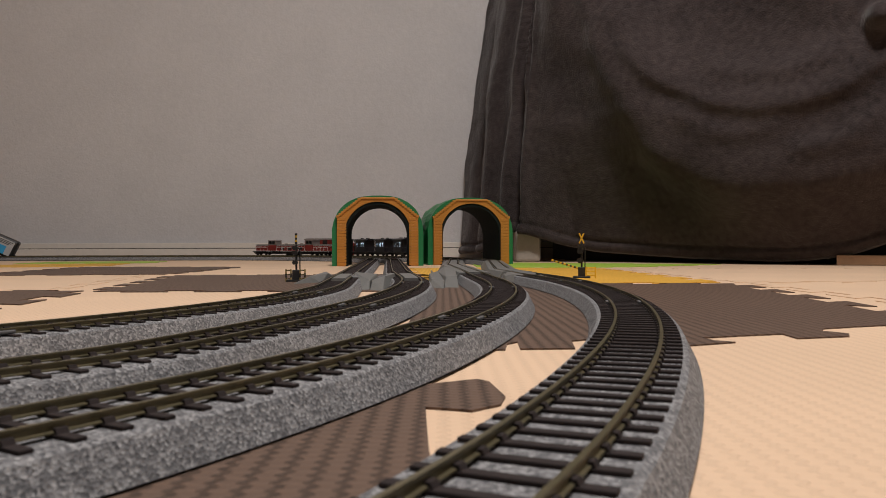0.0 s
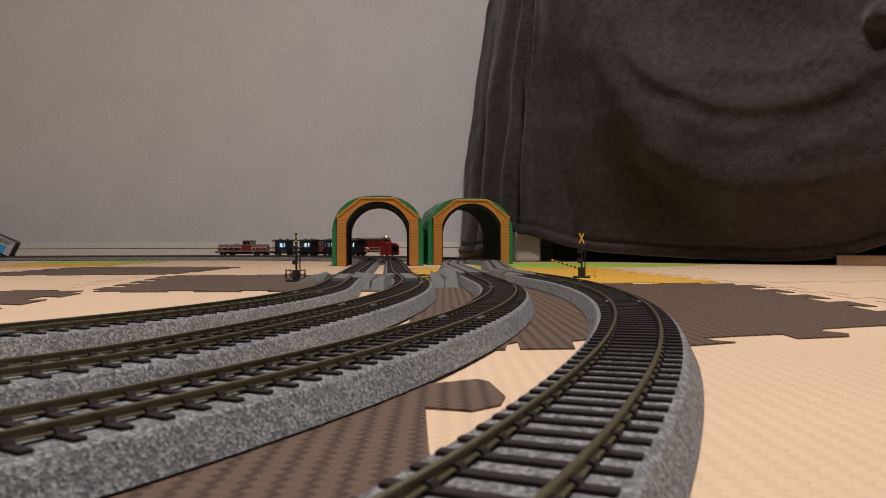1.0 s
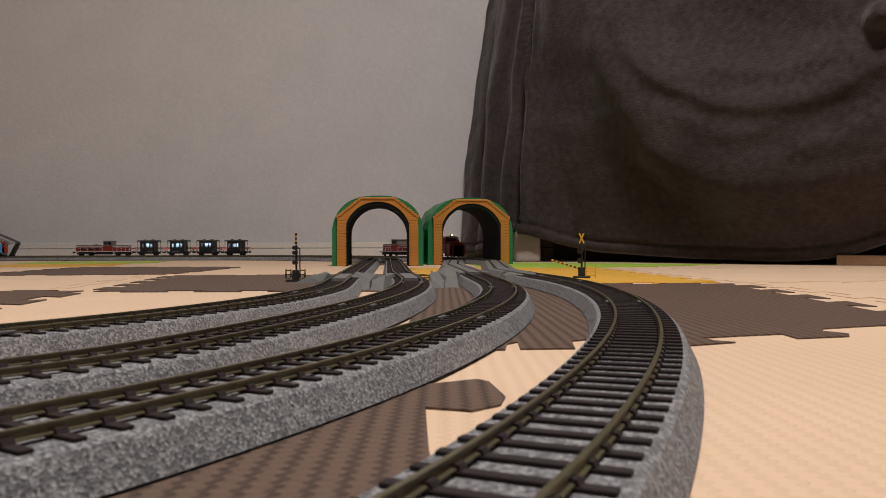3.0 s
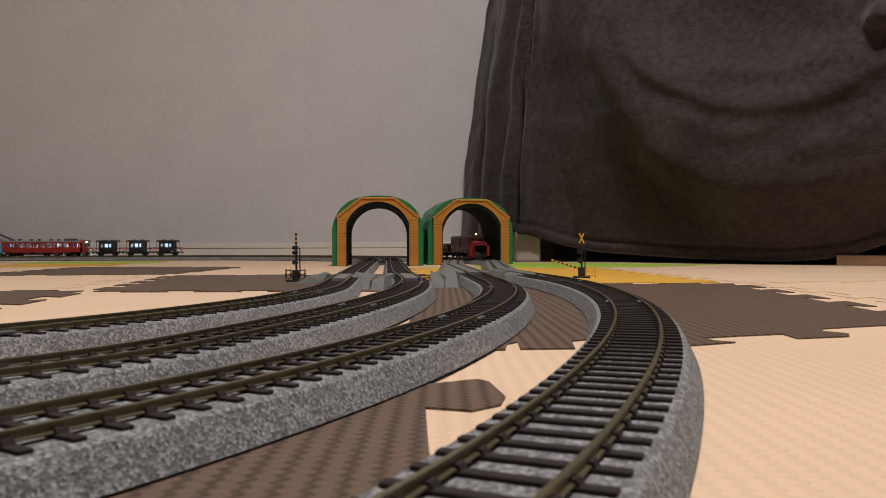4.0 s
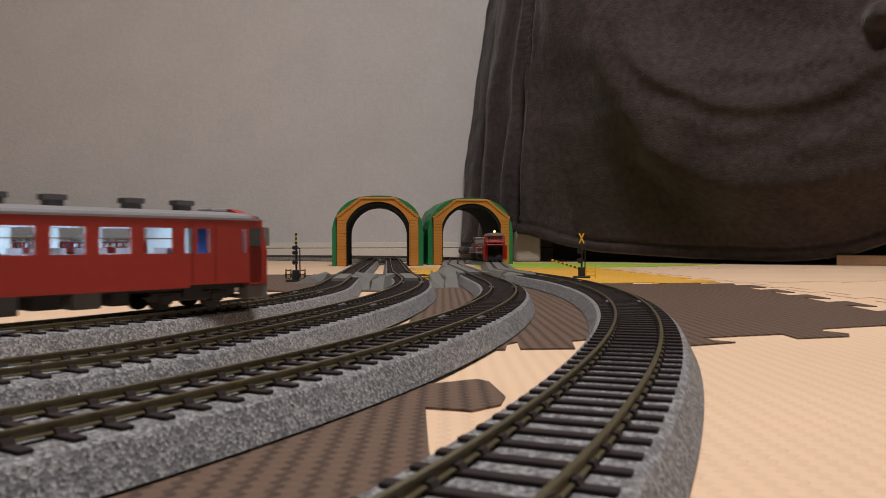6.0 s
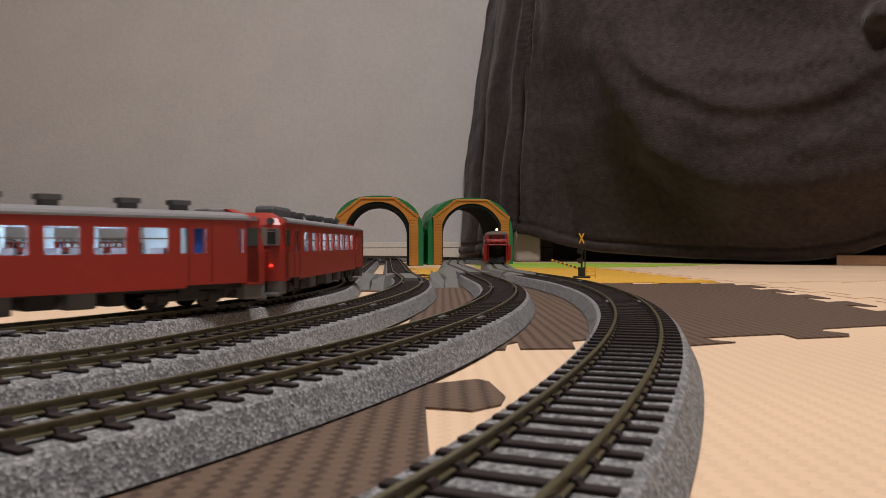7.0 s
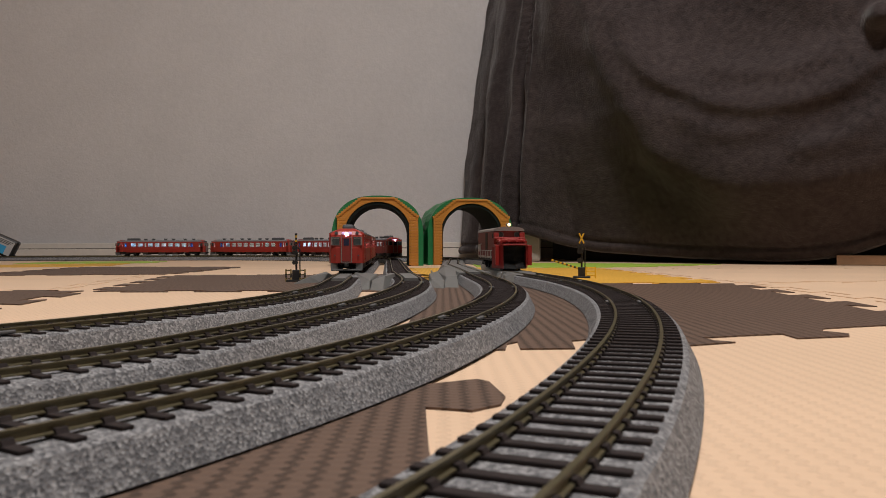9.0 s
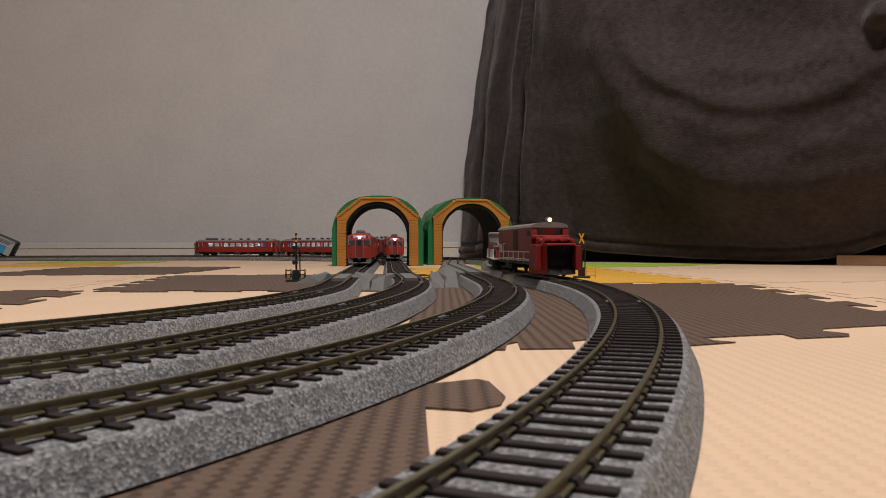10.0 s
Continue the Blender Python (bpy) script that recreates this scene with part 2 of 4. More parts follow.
def mats():
    base = part("foam_floor_mat", boxes((-4.35, 3.15, -2.55, 2.44, -0.012, 0.0)), CREAM)
    tagged(base, "cream foam play mats joined over the floor", "foam mat", kind="structure")
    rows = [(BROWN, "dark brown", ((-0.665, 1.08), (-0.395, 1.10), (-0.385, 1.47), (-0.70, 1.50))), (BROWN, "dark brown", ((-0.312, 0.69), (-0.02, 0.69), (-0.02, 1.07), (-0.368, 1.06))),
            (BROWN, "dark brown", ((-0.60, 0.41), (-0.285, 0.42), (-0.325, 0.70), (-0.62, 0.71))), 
            (YELLOW, "yellow", ((-0.02, 0.815), (0.292, 0.815), (0.262, 1.34), (-0.06, 1.36))),
            (GREEN, "lime green", ((0.07, 1.38), (0.335, 1.385), (0.56, 1.56), (0.07, 1.80))), (YELLOW, "yellow", ((-1.02, 1.43), (-0.69, 1.57), (-0.73, 1.80), (-1.05, 1.66))),
            (CREAM, "cream", ((0.312, 0.825), (0.72, 0.865), (0.74, 1.27), (0.285, 1.30))), (CREAM, "cream", ((-0.70, 0.715), (-0.365, 0.715), (-0.41, 1.06), (-0.72, 1.05))), (CREAM, "cream", ((0.315, 0.40), (0.68, 0.44), (0.72, 0.84), (0.318, 0.80))),
            (GREEN, "lime green", ((-1.0, 1.80), (-0.70, 1.83), (-0.72, 2.02), (-1.0, 2.02)))]
    near = [(-0.34, -0.11), (0.0, -0.11), (0.0, 0.080), (0.018, 0.076), (0.019, 0.124), (-0.001, 0.120), (-0.003, 0.155), (-0.0045, 0.193), (0.007, 0.189), (0.0145, 0.196), (0.0165, 0.206),
            (0.0135, 0.229), (0.010, 0.233), (-0.004, 0.225), (-0.035, 0.229), (-0.075, 0.224), (-0.30, 0.226)]
    beside = [(-0.02, 0.299), (0.024, 0.299), (0.026, 0.316), (0.031, 0.323), (0.030, 0.301), (0.0515, 0.302), (0.054, 0.326), (0.061, 0.330), (0.058, 0.299), (0.102, 0.311), (0.121, 0.320), (0.114, 0.325),
              (0.112, 0.335), (0.131, 0.342), (0.153, 0.349), (0.152, 0.332), (0.178, 0.339), (0.183, 0.349), (0.176, 0.360), (0.182, 0.370), (0.201, 0.378), (0.218, 0.384), (0.236, 0.384), (0.262, 0.395)]
    for p in toothed(((0.262, 0.395), (0.300, 0.80), (-0.02, 0.80), (-0.02, 0.299)))[1:]:
        if p[0] < -0.021:
            break
        beside.append(p)
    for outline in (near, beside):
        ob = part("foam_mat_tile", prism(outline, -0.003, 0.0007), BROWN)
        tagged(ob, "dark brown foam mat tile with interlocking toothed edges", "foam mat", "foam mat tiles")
    for k, (m, c, q) in enumerate(rows):
        ob = part("foam_mat_tile", prism(toothed(q), -0.003, 0.0005 if m is CREAM else 0.0009), m)
        tagged(ob, c + " foam mat tile with interlocking toothed edges", "foam mat", "foam mat tiles")


# ---- railway alignment: straight, curve, straight, curve, straight ----
RAIL_TOP = 0.0122


class Line:
    """Centre line from the far left along the wall, round to the tunnels, and round to the left again in the foreground."""

    def __init__(self, wall_y, r_back, x_at_zero, lean, front_y, r_front, ease, near, sweep=86):
        a = math.atan(lean)
        yb = wall_y - r_back * (1 + math.sin(a))
        xb = x_at_zero + lean * yb
        self.p0 = Vector((-2.3, wall_y))
        self.seg = [(xb - r_back * math.cos(a) + 2.3, 0.0), (r_back * (math.pi / 2 + a), r_back)]
        # a gentle bend to the right of the tunnels, then the wide and the tight foreground curve
        y_s, slope, r_s = ease
        b = math.atan(slope)
        self.seg += [((yb - y_s) / math.cos(a), 0.0), (r_s * (a + b), -r_s)]
        yb = y_s - r_s * (math.sin(a) + math.sin(b))
        self.seg += [((yb - front_y - r_front * math.sin(b)) / math.cos(b), 0.0)]
        self.front = sum(s for s, _ in self.seg)
        r_near, switch = near
        self.seg += [(r_front * (b + radians(switch)), r_front), (r_near * radians(sweep - switch), r_near), (2.0, 0.0)]
        self.length = sum(s for s, _ in self.seg)

    def at(self, s):
        """Place and heading at s metres; r > 0 turns to the right."""
        p, h = self.p0.copy(), 0.0
        for k, (length, r) in enumerate(self.seg):
            d = min(s, length) if k < len(self.seg) - 1 else s
            if k == 0 and s < 0:
                d = s
            if r:
                c = p + Vector((math.sin(h), -math.cos(h))) * r
                h2 = h - d / r
                p = c + Vector((-math.sin(h2), math.cos(h2))) * r
                h = h2
            else:
                p = p + Vector((math.cos(h), math.sin(h))) * d
            s -= d
            if s <= 0:
                break
        return p, h


LINES = [Line(2.19, 0.56, -0.0490, -0.0635, 0.560, 0.560, (1.0, 0.0660, 0.3), (0.150, 30.0)), Line(2.25, 0.62, 0.0141, -0.0719, 0.6004, 1.1598, (0.9013, 0.1077, 0.3), (0.18, 18.0)),
         Line(2.32, 0.82, -0.0129, 0.0233, 0.5997, 1.0488, (1.200, 0.0520, 0.4), (0.62, 20.0)), Line(2.38, 0.92, 0.0307, 0.0437, 0.5777, 1.1847, (0.957, 0.14, 0.35), (0.60, 22.3))]


def sweep(line, profile, s0, s1, step=0.012):
    """A profile (offset to the right, height) carried along the line, as mesh data."""
    n = max(2, math.ceil((s1 - s0) / step))
    vs, fs, m = [], [], len(profile)
    for i in range(n + 1):
        p, h = line.at(s0 + (s1 - s0) * i / n)
        r = Vector((math.sin(h), -math.cos(h)))
        vs += [(p.x + r.x * o, p.y + r.y * o, z) for o, z in profile]
    for i in range(n):
        for j in range(m):
            a, b = i * m + j, i * m + (j + 1) % m
            fs.append((a, b, b + m, a + m))
    fs += [tuple(range(m))[::-1], tuple(range(n * m, n * m + m))]
    return vs, [], fs


def sleeper_mesh():
    bm = boxes((-0.00125, 0.00125, -0.0146, 0.0146, 0.0084, 0.0101), bevel=0.0002)
    for c in (-0.00825, 0.00825):
        box(bm, -0.0011, 0.0011, c - 0.0017, c + 0.0017, 0.0100, 0.0110, taper=0.3)
    me = bpy.data.meshes.new("sleeper")
    bm.to_mesh(me)
    bm.free()
    me.materials.append(SLEEPER)
    return me


def tracks():
    words = ("innermost", "second", "third", "outermost")
    sl = sleeper_mesh()
    pitch = 0.0088
    for line, w in zip(LINES, words):
        t = thing("model_railway_track", "grey ballasted model railway track, the %s of four loops" % w, "toy track", "model railway tracks")
        end = line.length - 0.15
        part("roadbed", sweep(line, [(-0.0200, 0.0013), (-0.0163, 0.0086), (-0.0150, 0.0093), (0.0150, 0.0093), (0.0163, 0.0086), (0.0200, 0.0013)], -1.6, end, 0.010), BALLAST, t)
        # black filler strip: the shadow line under the raised roadbed, put in as colour
        part("underside", sweep(line, [(-0.0186, 0.0), (-0.0186, 0.0014), (0.0186, 0.0014), (0.0186, 0.0)], -1.6, end, 0.010), CHASSIS, t, "black strip standing in for the shade under the roadbed")
        for side in (-1, 1):
            c = side * 0.00825
            pr = [(c - 0.0010, 0.0101), (c - 0.0010, 0.0104), (c - 0.0003, 0.0106), (c - 0.0003, 0.0115), (c - 0.0005, 0.0117), (c - 0.0005, 0.0122),
                  (c + 0.0005, 0.0122), (c + 0.0005, 0.0117), (c + 0.0003, 0.0115), (c + 0.0003, 0.0106), (c + 0.0010, 0.0104), (c + 0.0010, 0.0101)]
            part("rail", sweep(line, pr, -1.6, end, 0.010), RAIL, t)
        n = int((end + 1.6) / pitch)
        near0 = line.front - 0.05
        vs, fs = [], []
        for k in range(n):
            s = -1.6 + (k + 0.5) * pitch
            p, h = line.at(s)
            m = Matrix.Translation((p.x, p.y, 0)) @ Matrix.Rotation(h, 4, "Z")
            if near0 < s < near0 + 0.80:
                o = new("sleeper", sl)
                o.parent = t
                o.matrix_local = m
            else:
                b = len(vs)
                vs += [tuple(m @ v.co) for v in sl.vertices]
                fs += [tuple(b + i for i in f.vertices) for f in sl.polygons]
        o = part("far_sleeper", (vs, [], fs), SLEEPER, t)
        tagged(o, kind="stuff")
        # joiners
        for s in (line.front + 0.335, line.front + 0.10):
            p, h = line.at(s)
            for side in (-1, 1):
                bm = boxes((-0.0045, 0.0045, side * 0.00825 - 0.0018, side * 0.00825 + 0.0018, 0.0101, 0.0114), bevel=0.0004)
                o = part("rail_joiner", bm, SKIRT, t)
                o.matrix_local = Matrix.Translation((p.x, p.y, 0)) @ Matrix.Rotation(h, 4, "Z")


# ---- the tunnels ----
def arch_points(w, spring, n=20):
    """Half width w: upright sides to the springing height, then a half circle."""
    pts = [(w, 0.0)]
    pts += [(w * math.cos(math.pi * i / n), spring + w * math.sin(math.pi * i / n)) for i in range(n + 1)]
    return pts + [(-w, 0.0)]


def tunnel(m, label):
    t = thing("toy_tunnel", label, "toy tunnel", "toy tunnels", m=m)
    L, wi, so, si = 0.165, 0.0597, 0.050, 0.061

    def shell(inner, outer, y0, y1):
        bm = bmesh.new()
        rings = [[bm.verts.new((x, y, z)) for x, z in pts] for y in (y0, y1) for pts in (inner, outer)]
        n = len(inner)
        for k in range(n - 1):
            bm.faces.new((rings[0][k], rings[0][k + 1], rings[1][k + 1], rings[1][k]))
            bm.faces.new((rings[2][k], rings[2][k + 1], rings[3][k + 1], rings[3][k]))
            bm.faces.new((rings[0][k], rings[0][k + 1], rings[2][k + 1], rings[2][k]))
            bm.faces.new((rings[1][k], rings[1][k + 1], rings[3][k + 1], rings[3][k]))
        for k in (0, n - 1):
            bm.faces.new((rings[0][k], rings[1][k], rings[3][k], rings[2][k]))
        return bm
    n = 48
    inner = arch_points(wi, si, n)

    def project(f):
        """Outer outline met by rays from the middle of the arch."""
        pts = []
        for k, (x, z) in enumerate(inner):
            if k in (0, n + 2):
                pts.append((math.copysign(f(0.0), x), 0.0))
                continue
            a = math.pi * (k - 1) / n
            r = 0.02
            while z > 0 and r < 0.2:
                px, pz = r * math.cos(a), si + r * math.sin(a)
                if abs(px) > f(pz) or f(pz) <= 0:
                    break
                r += 0.0004
            pts.append((r * math.cos(a), si + r * math.sin(a)))
        return pts

    def hill_half(z):
        if z < 0.055:
            return 0.0900
        u = (z - 0.055) / 0.0840
        return 0.0900 * (1 - u ** 2.5) ** (1 / 2.5) if u < 1 else 0.0

    def portal_half(z):
        if z < 0.097:
            return 0.0795
        return 0.0795 - (z - 0.097) * 1.26 if z < 0.1335 else 0.0
    hill = shell(arch_points(wi + 0.006, si, n), project(hill_half), 0.010, L)
    bmesh.ops.subdivide_edges(hill, edges=[e for e in hill.edges if abs(e.verts[0].co.y - e.verts[1].co.y) > 0.1], cuts=9)
    for v in hill.verts:
        r = Vector((v.co.x, 0, v.co.z - so))
        if r.length > wi + 0.012 and v.co.y > 0.012 and v.co.z > 0.004:
            v.co += r.normalized() * 0.004 * (noise.noise(v.co * 35) + 0.6 * noise.noise(v.co * 90))
    part("hill", hill, HILL, t, "glossy green moulded hill shell")
    part("lining", shell(inner, arch_points(wi + 0.0056, si, n), 0.0022, L), DARKIN, t, "dark inner lining")
    part("portal", shell(arch_points(wi + 0.0060, si, n), project(portal_half), 0.0, 0.0105), BRICK, t, "orange moulded brick portal")
    part("coping", boxes((-0.034, 0.034, -0.0022, 0.012, 0.1315, 0.1355), bevel=0.0007), BRICK, t)
    for sgn in (-1, 1):
        for k in range(10):
            x, z = 0.0365 + k * 0.0046, 0.1325 - k * 0.00365
            part("brick", boxes((sgn * x - 0.0031, sgn * x + 0.0031, -0.0018, 0.012, z - 0.0045, z + 0.0008), bevel=0.0005), BRICK, t)
        for k in range(15):
            z = 0.0012 + k * 0.0063
            part("brick", boxes((sgn * 0.0706 - 0.0088, sgn * 0.0706 + 0.0091, -0.0007, 0.004, z, z + 0.0057), bevel=0.0004), BRICK, t)
    return t


# ---- grey stone pieces along the tracks before the tunnels ----
def stones():
    g = "grey stone pieces"

    def piece(label, corners):
        """A moulded rock: the hull of a few corners, with its edges just broken."""
        bm = hull(corners)
        bmesh.ops.bevel(bm, geom=bm.edges[:], offset=0.0004, segments=1, affect="EDGES")
        return tagged(part("stone_block", bm, STONE), label, "stone piece", g)

    # faceted rocks: beside the inner line, a pair between the lines, one to the right, the pile, and the long one before the outermost line
    piece("low grey faceted plastic rock beside the track", [(-0.158, 0.80, 0), (-0.132, 0.84, 0), (-0.126, 0.94, 0), (-0.150, 0.96, 0), (-0.143, 0.83, 0.008), (-0.131, 0.88, 0.0095), (-0.139, 0.92, 0.010), (-0.149, 0.84, 0.004)])
    piece("grey faceted plastic rock between two tracks", [(-0.078, 0.69, 0), (-0.0665, 0.70, 0), (-0.0665, 0.86, 0), (-0.088, 0.86, 0), (-0.087, 0.73, 0.004), (-0.0675, 0.715, 0.0085), (-0.080, 0.75, 0.012), (-0.091, 0.80, 0.0135), (-0.072, 0.84, 0.010)])
    piece("grey faceted plastic rock between two tracks", [(-0.0655, 0.69, 0), (-0.053, 0.68, 0), (-0.046, 0.74, 0), (-0.050, 0.86, 0), (-0.0655, 0.86, 0), (-0.0650, 0.71, 0.009), (-0.054, 0.715, 0.0125), (-0.0475, 0.76, 0.0135), (-0.056, 0.83, 0.0115)])
    for x, y, turn in ((-0.0855, 0.742, 12), (-0.0560, 0.722, -10)):
        ob = part("socket_cover", boxes((-0.0038, 0.0038, -0.003, 0.003, 0.006, 0.0132), bevel=0.0008), SKIRT)
        ob.matrix_world = pose(x, y, 0.0, 24, 0, turn)
        tagged(ob, "small dark square socket set in the grey rock", "track plate", g)
    piece("grey faceted plastic rock beside the track", [(-0.013, 0.83, 0), (-0.006, 0.80, 0), (-0.002, 0.88, 0), (-0.010, 0.97, 0), (-0.011, 0.84, 0.007), (-0.015, 0.93, 0.012), (-0.006, 0.86, 0.006)])
    piece("grey faceted plastic rock in the pile before the tunnel", [(-0.014, 0.74, 0), (0.0005, 0.715, 0), (0.006, 0.78, 0), (-0.005, 0.90, 0), (-0.016, 0.88, 0), (-0.011, 0.76, 0.008), (0.001, 0.745, 0.0065), (-0.006, 0.85, 0.0125), (-0.015, 0.84, 0.010)])
    piece("tall grey faceted plastic rock in the pile before the tunnel", [(0.001, 0.735, 0), (0.015, 0.73, 0), (0.016, 0.83, 0), (0.006, 0.98, 0), (-0.008, 0.96, 0), (0.003, 0.76, 0.010), (0.0135, 0.76, 0.011), (0.013, 0.86, 0.0145), (0.001, 0.90, 0.0165), (-0.007, 0.88, 0.011)])
    piece("long grey faceted plastic rock beside the track", [(0.064, 0.80, 0), (0.071, 0.775, 0), (0.092, 0.755, 0), (0.097, 0.78, 0), (0.084, 0.98, 0), (0.062, 0.98, 0), (0.066, 0.82, 0.008), (0.073, 0.80, 0.011), (0.092, 0.775, 0.0115), (0.096, 0.80, 0.012), (0.080, 0.95, 0.013), (0.066, 0.95, 0.0125)])
    piece("small grey faceted plastic rock at the track's edge", [(0.098, 0.745, 0), (0.103, 0.75, 0), (0.100, 0.83, 0), (0.094, 0.83, 0), (0.098, 0.755, 0.010), (0.1015, 0.76, 0.0095), (0.098, 0.82, 0.0125)])
    for line, y_mid, l in ((0, 0.73, 0.055), (1, 0.73, 0.055), (2, 1.15, 0.33), (3, 1.15, 0.30)):
        ln = LINES[line]
        s = min((k * 0.005 for k in range(300, 800)), key=lambda u: abs(ln.at(u)[0].y - y_mid))
        vs = sweep(ln, [(-0.0066, 0.0092), (-0.0058, 0.0124), (0.0058, 0.0124), (0.0066, 0.0092)], s - l, s + l)
        tagged(part("crossing_plate", vs, STONE), "grey plastic plate laid between the rails", "track plate", g)
        for sd in (-1, 1):
            vs = sweep(ln, [(sd * 0.0098, 0.0088), (sd * 0.0098, 0.0121), (sd * 0.0165, 0.0116), (sd * 0.0235, 0.0006), (sd * 0.020, 0.0004)][::sd], s - l, s + l)
            if line >= 2:
                tagged(part("track_shoulder", vs, STONE), "smooth grey plastic shoulder along the track", "track plate", g)


# ---- crossing signals ----
def striped(bm_y, bm_k, a, b, w, n):
    a, b = Vector(a), Vector(b)
    for k in range(n):
        rod(bm_y if k % 2 else bm_k, a + (b - a) * k / n, a + (b - a) * (k + 1) / n, w, 6)


def signal(m, label, arm):
    t = thing("crossing_signal", label, "crossing signal", "crossing signals", m=m)
    bm = bmesh.new()
    rod(bm, (0, 0, 0.003), (0, 0, 0.042), 0.0012, 8)
    rod(bm, (0.004, 0, 0.010), (0.004, 0, 0.037), 0.0007, 6)
    rod(bm, (0.004, 0, 0.037), (0, 0, 0.040), 0.0007, 6)
    part("post", bm, BLACK, t)
    part("base", boxes((-0.010, 0.010, -0.007, 0.007, 0.0004, 0.0032), bevel=0.0006), BLACK, t)
    xw = 0.0028 if arm else 0.0006
    ky, kk = bmesh.new(), bmesh.new()
    striped(ky, kk, (-xw, -0.001, 0.0425), (xw, -0.001, 0.0545), 0.0009, 5)
    striped(ky, kk, (xw, -0.001, 0.0425), (-xw, -0.001, 0.0545), 0.0009, 5)
    part("crossbuck", ky, SIGNY, t, "yellow crossed boards")
    part("crossbuck_stripe", kk, SIGNY if arm else BLACK, t)
    for z in (0.0385, 0.033, 0.022):
        bm = bmesh.new()
        rod(bm, (-0.0022, -0.002, z), (-0.0022, 0.002, z), 0.0032 if arm else 0.0022, 14)
        rod(bm, (0.0, -0.0035, z), (0.0, 0.0, z), 0.0022, 12)
        part("lamp_disc", bm, BLACK, t)
    ky, kk = bmesh.new(), bmesh.new()
    for x0 in ((-0.0105, 0.0050) if not arm else (0.0055,)):
        w = 0.0055 if not arm else 0.011
        for z in (0.0045, 0.009, 0.0135):
            striped(ky, kk, (x0, -0.005, z), (x0 + w, -0.005, z), 0.0007, 4 if not arm else 1)
        for x in (x0, x0 + w):
            striped(kk if not arm else ky, ky, (x, -0.005, 0.001), (x, -0.005, 0.0148), 0.0009, 3 if not arm else 2)
    part("fence", ky, SIGNY if arm else SIGNG, t, "small striped guard rail")
    if kk.verts:
        part("fence_stripe", kk, SIGNY if arm else BLACK, t)
    else:
        kk.free()
    part("motor_box", boxes((-0.004, 0.004, -0.004, 0.004, 0.003, 0.014), bevel=0.0008), BLACK, t)
    if arm:
        ky, kk = bmesh.new(), bmesh.new()
        striped(ky, kk, (-0.002, 0, 0.012), (-0.036, 0, 0.0225), 0.0011, 14)
        part("barrier_arm", ky, SIGNY, t, "yellow and black striped barrier arm")
        part("barrier_stripe", kk, BLACK, t)


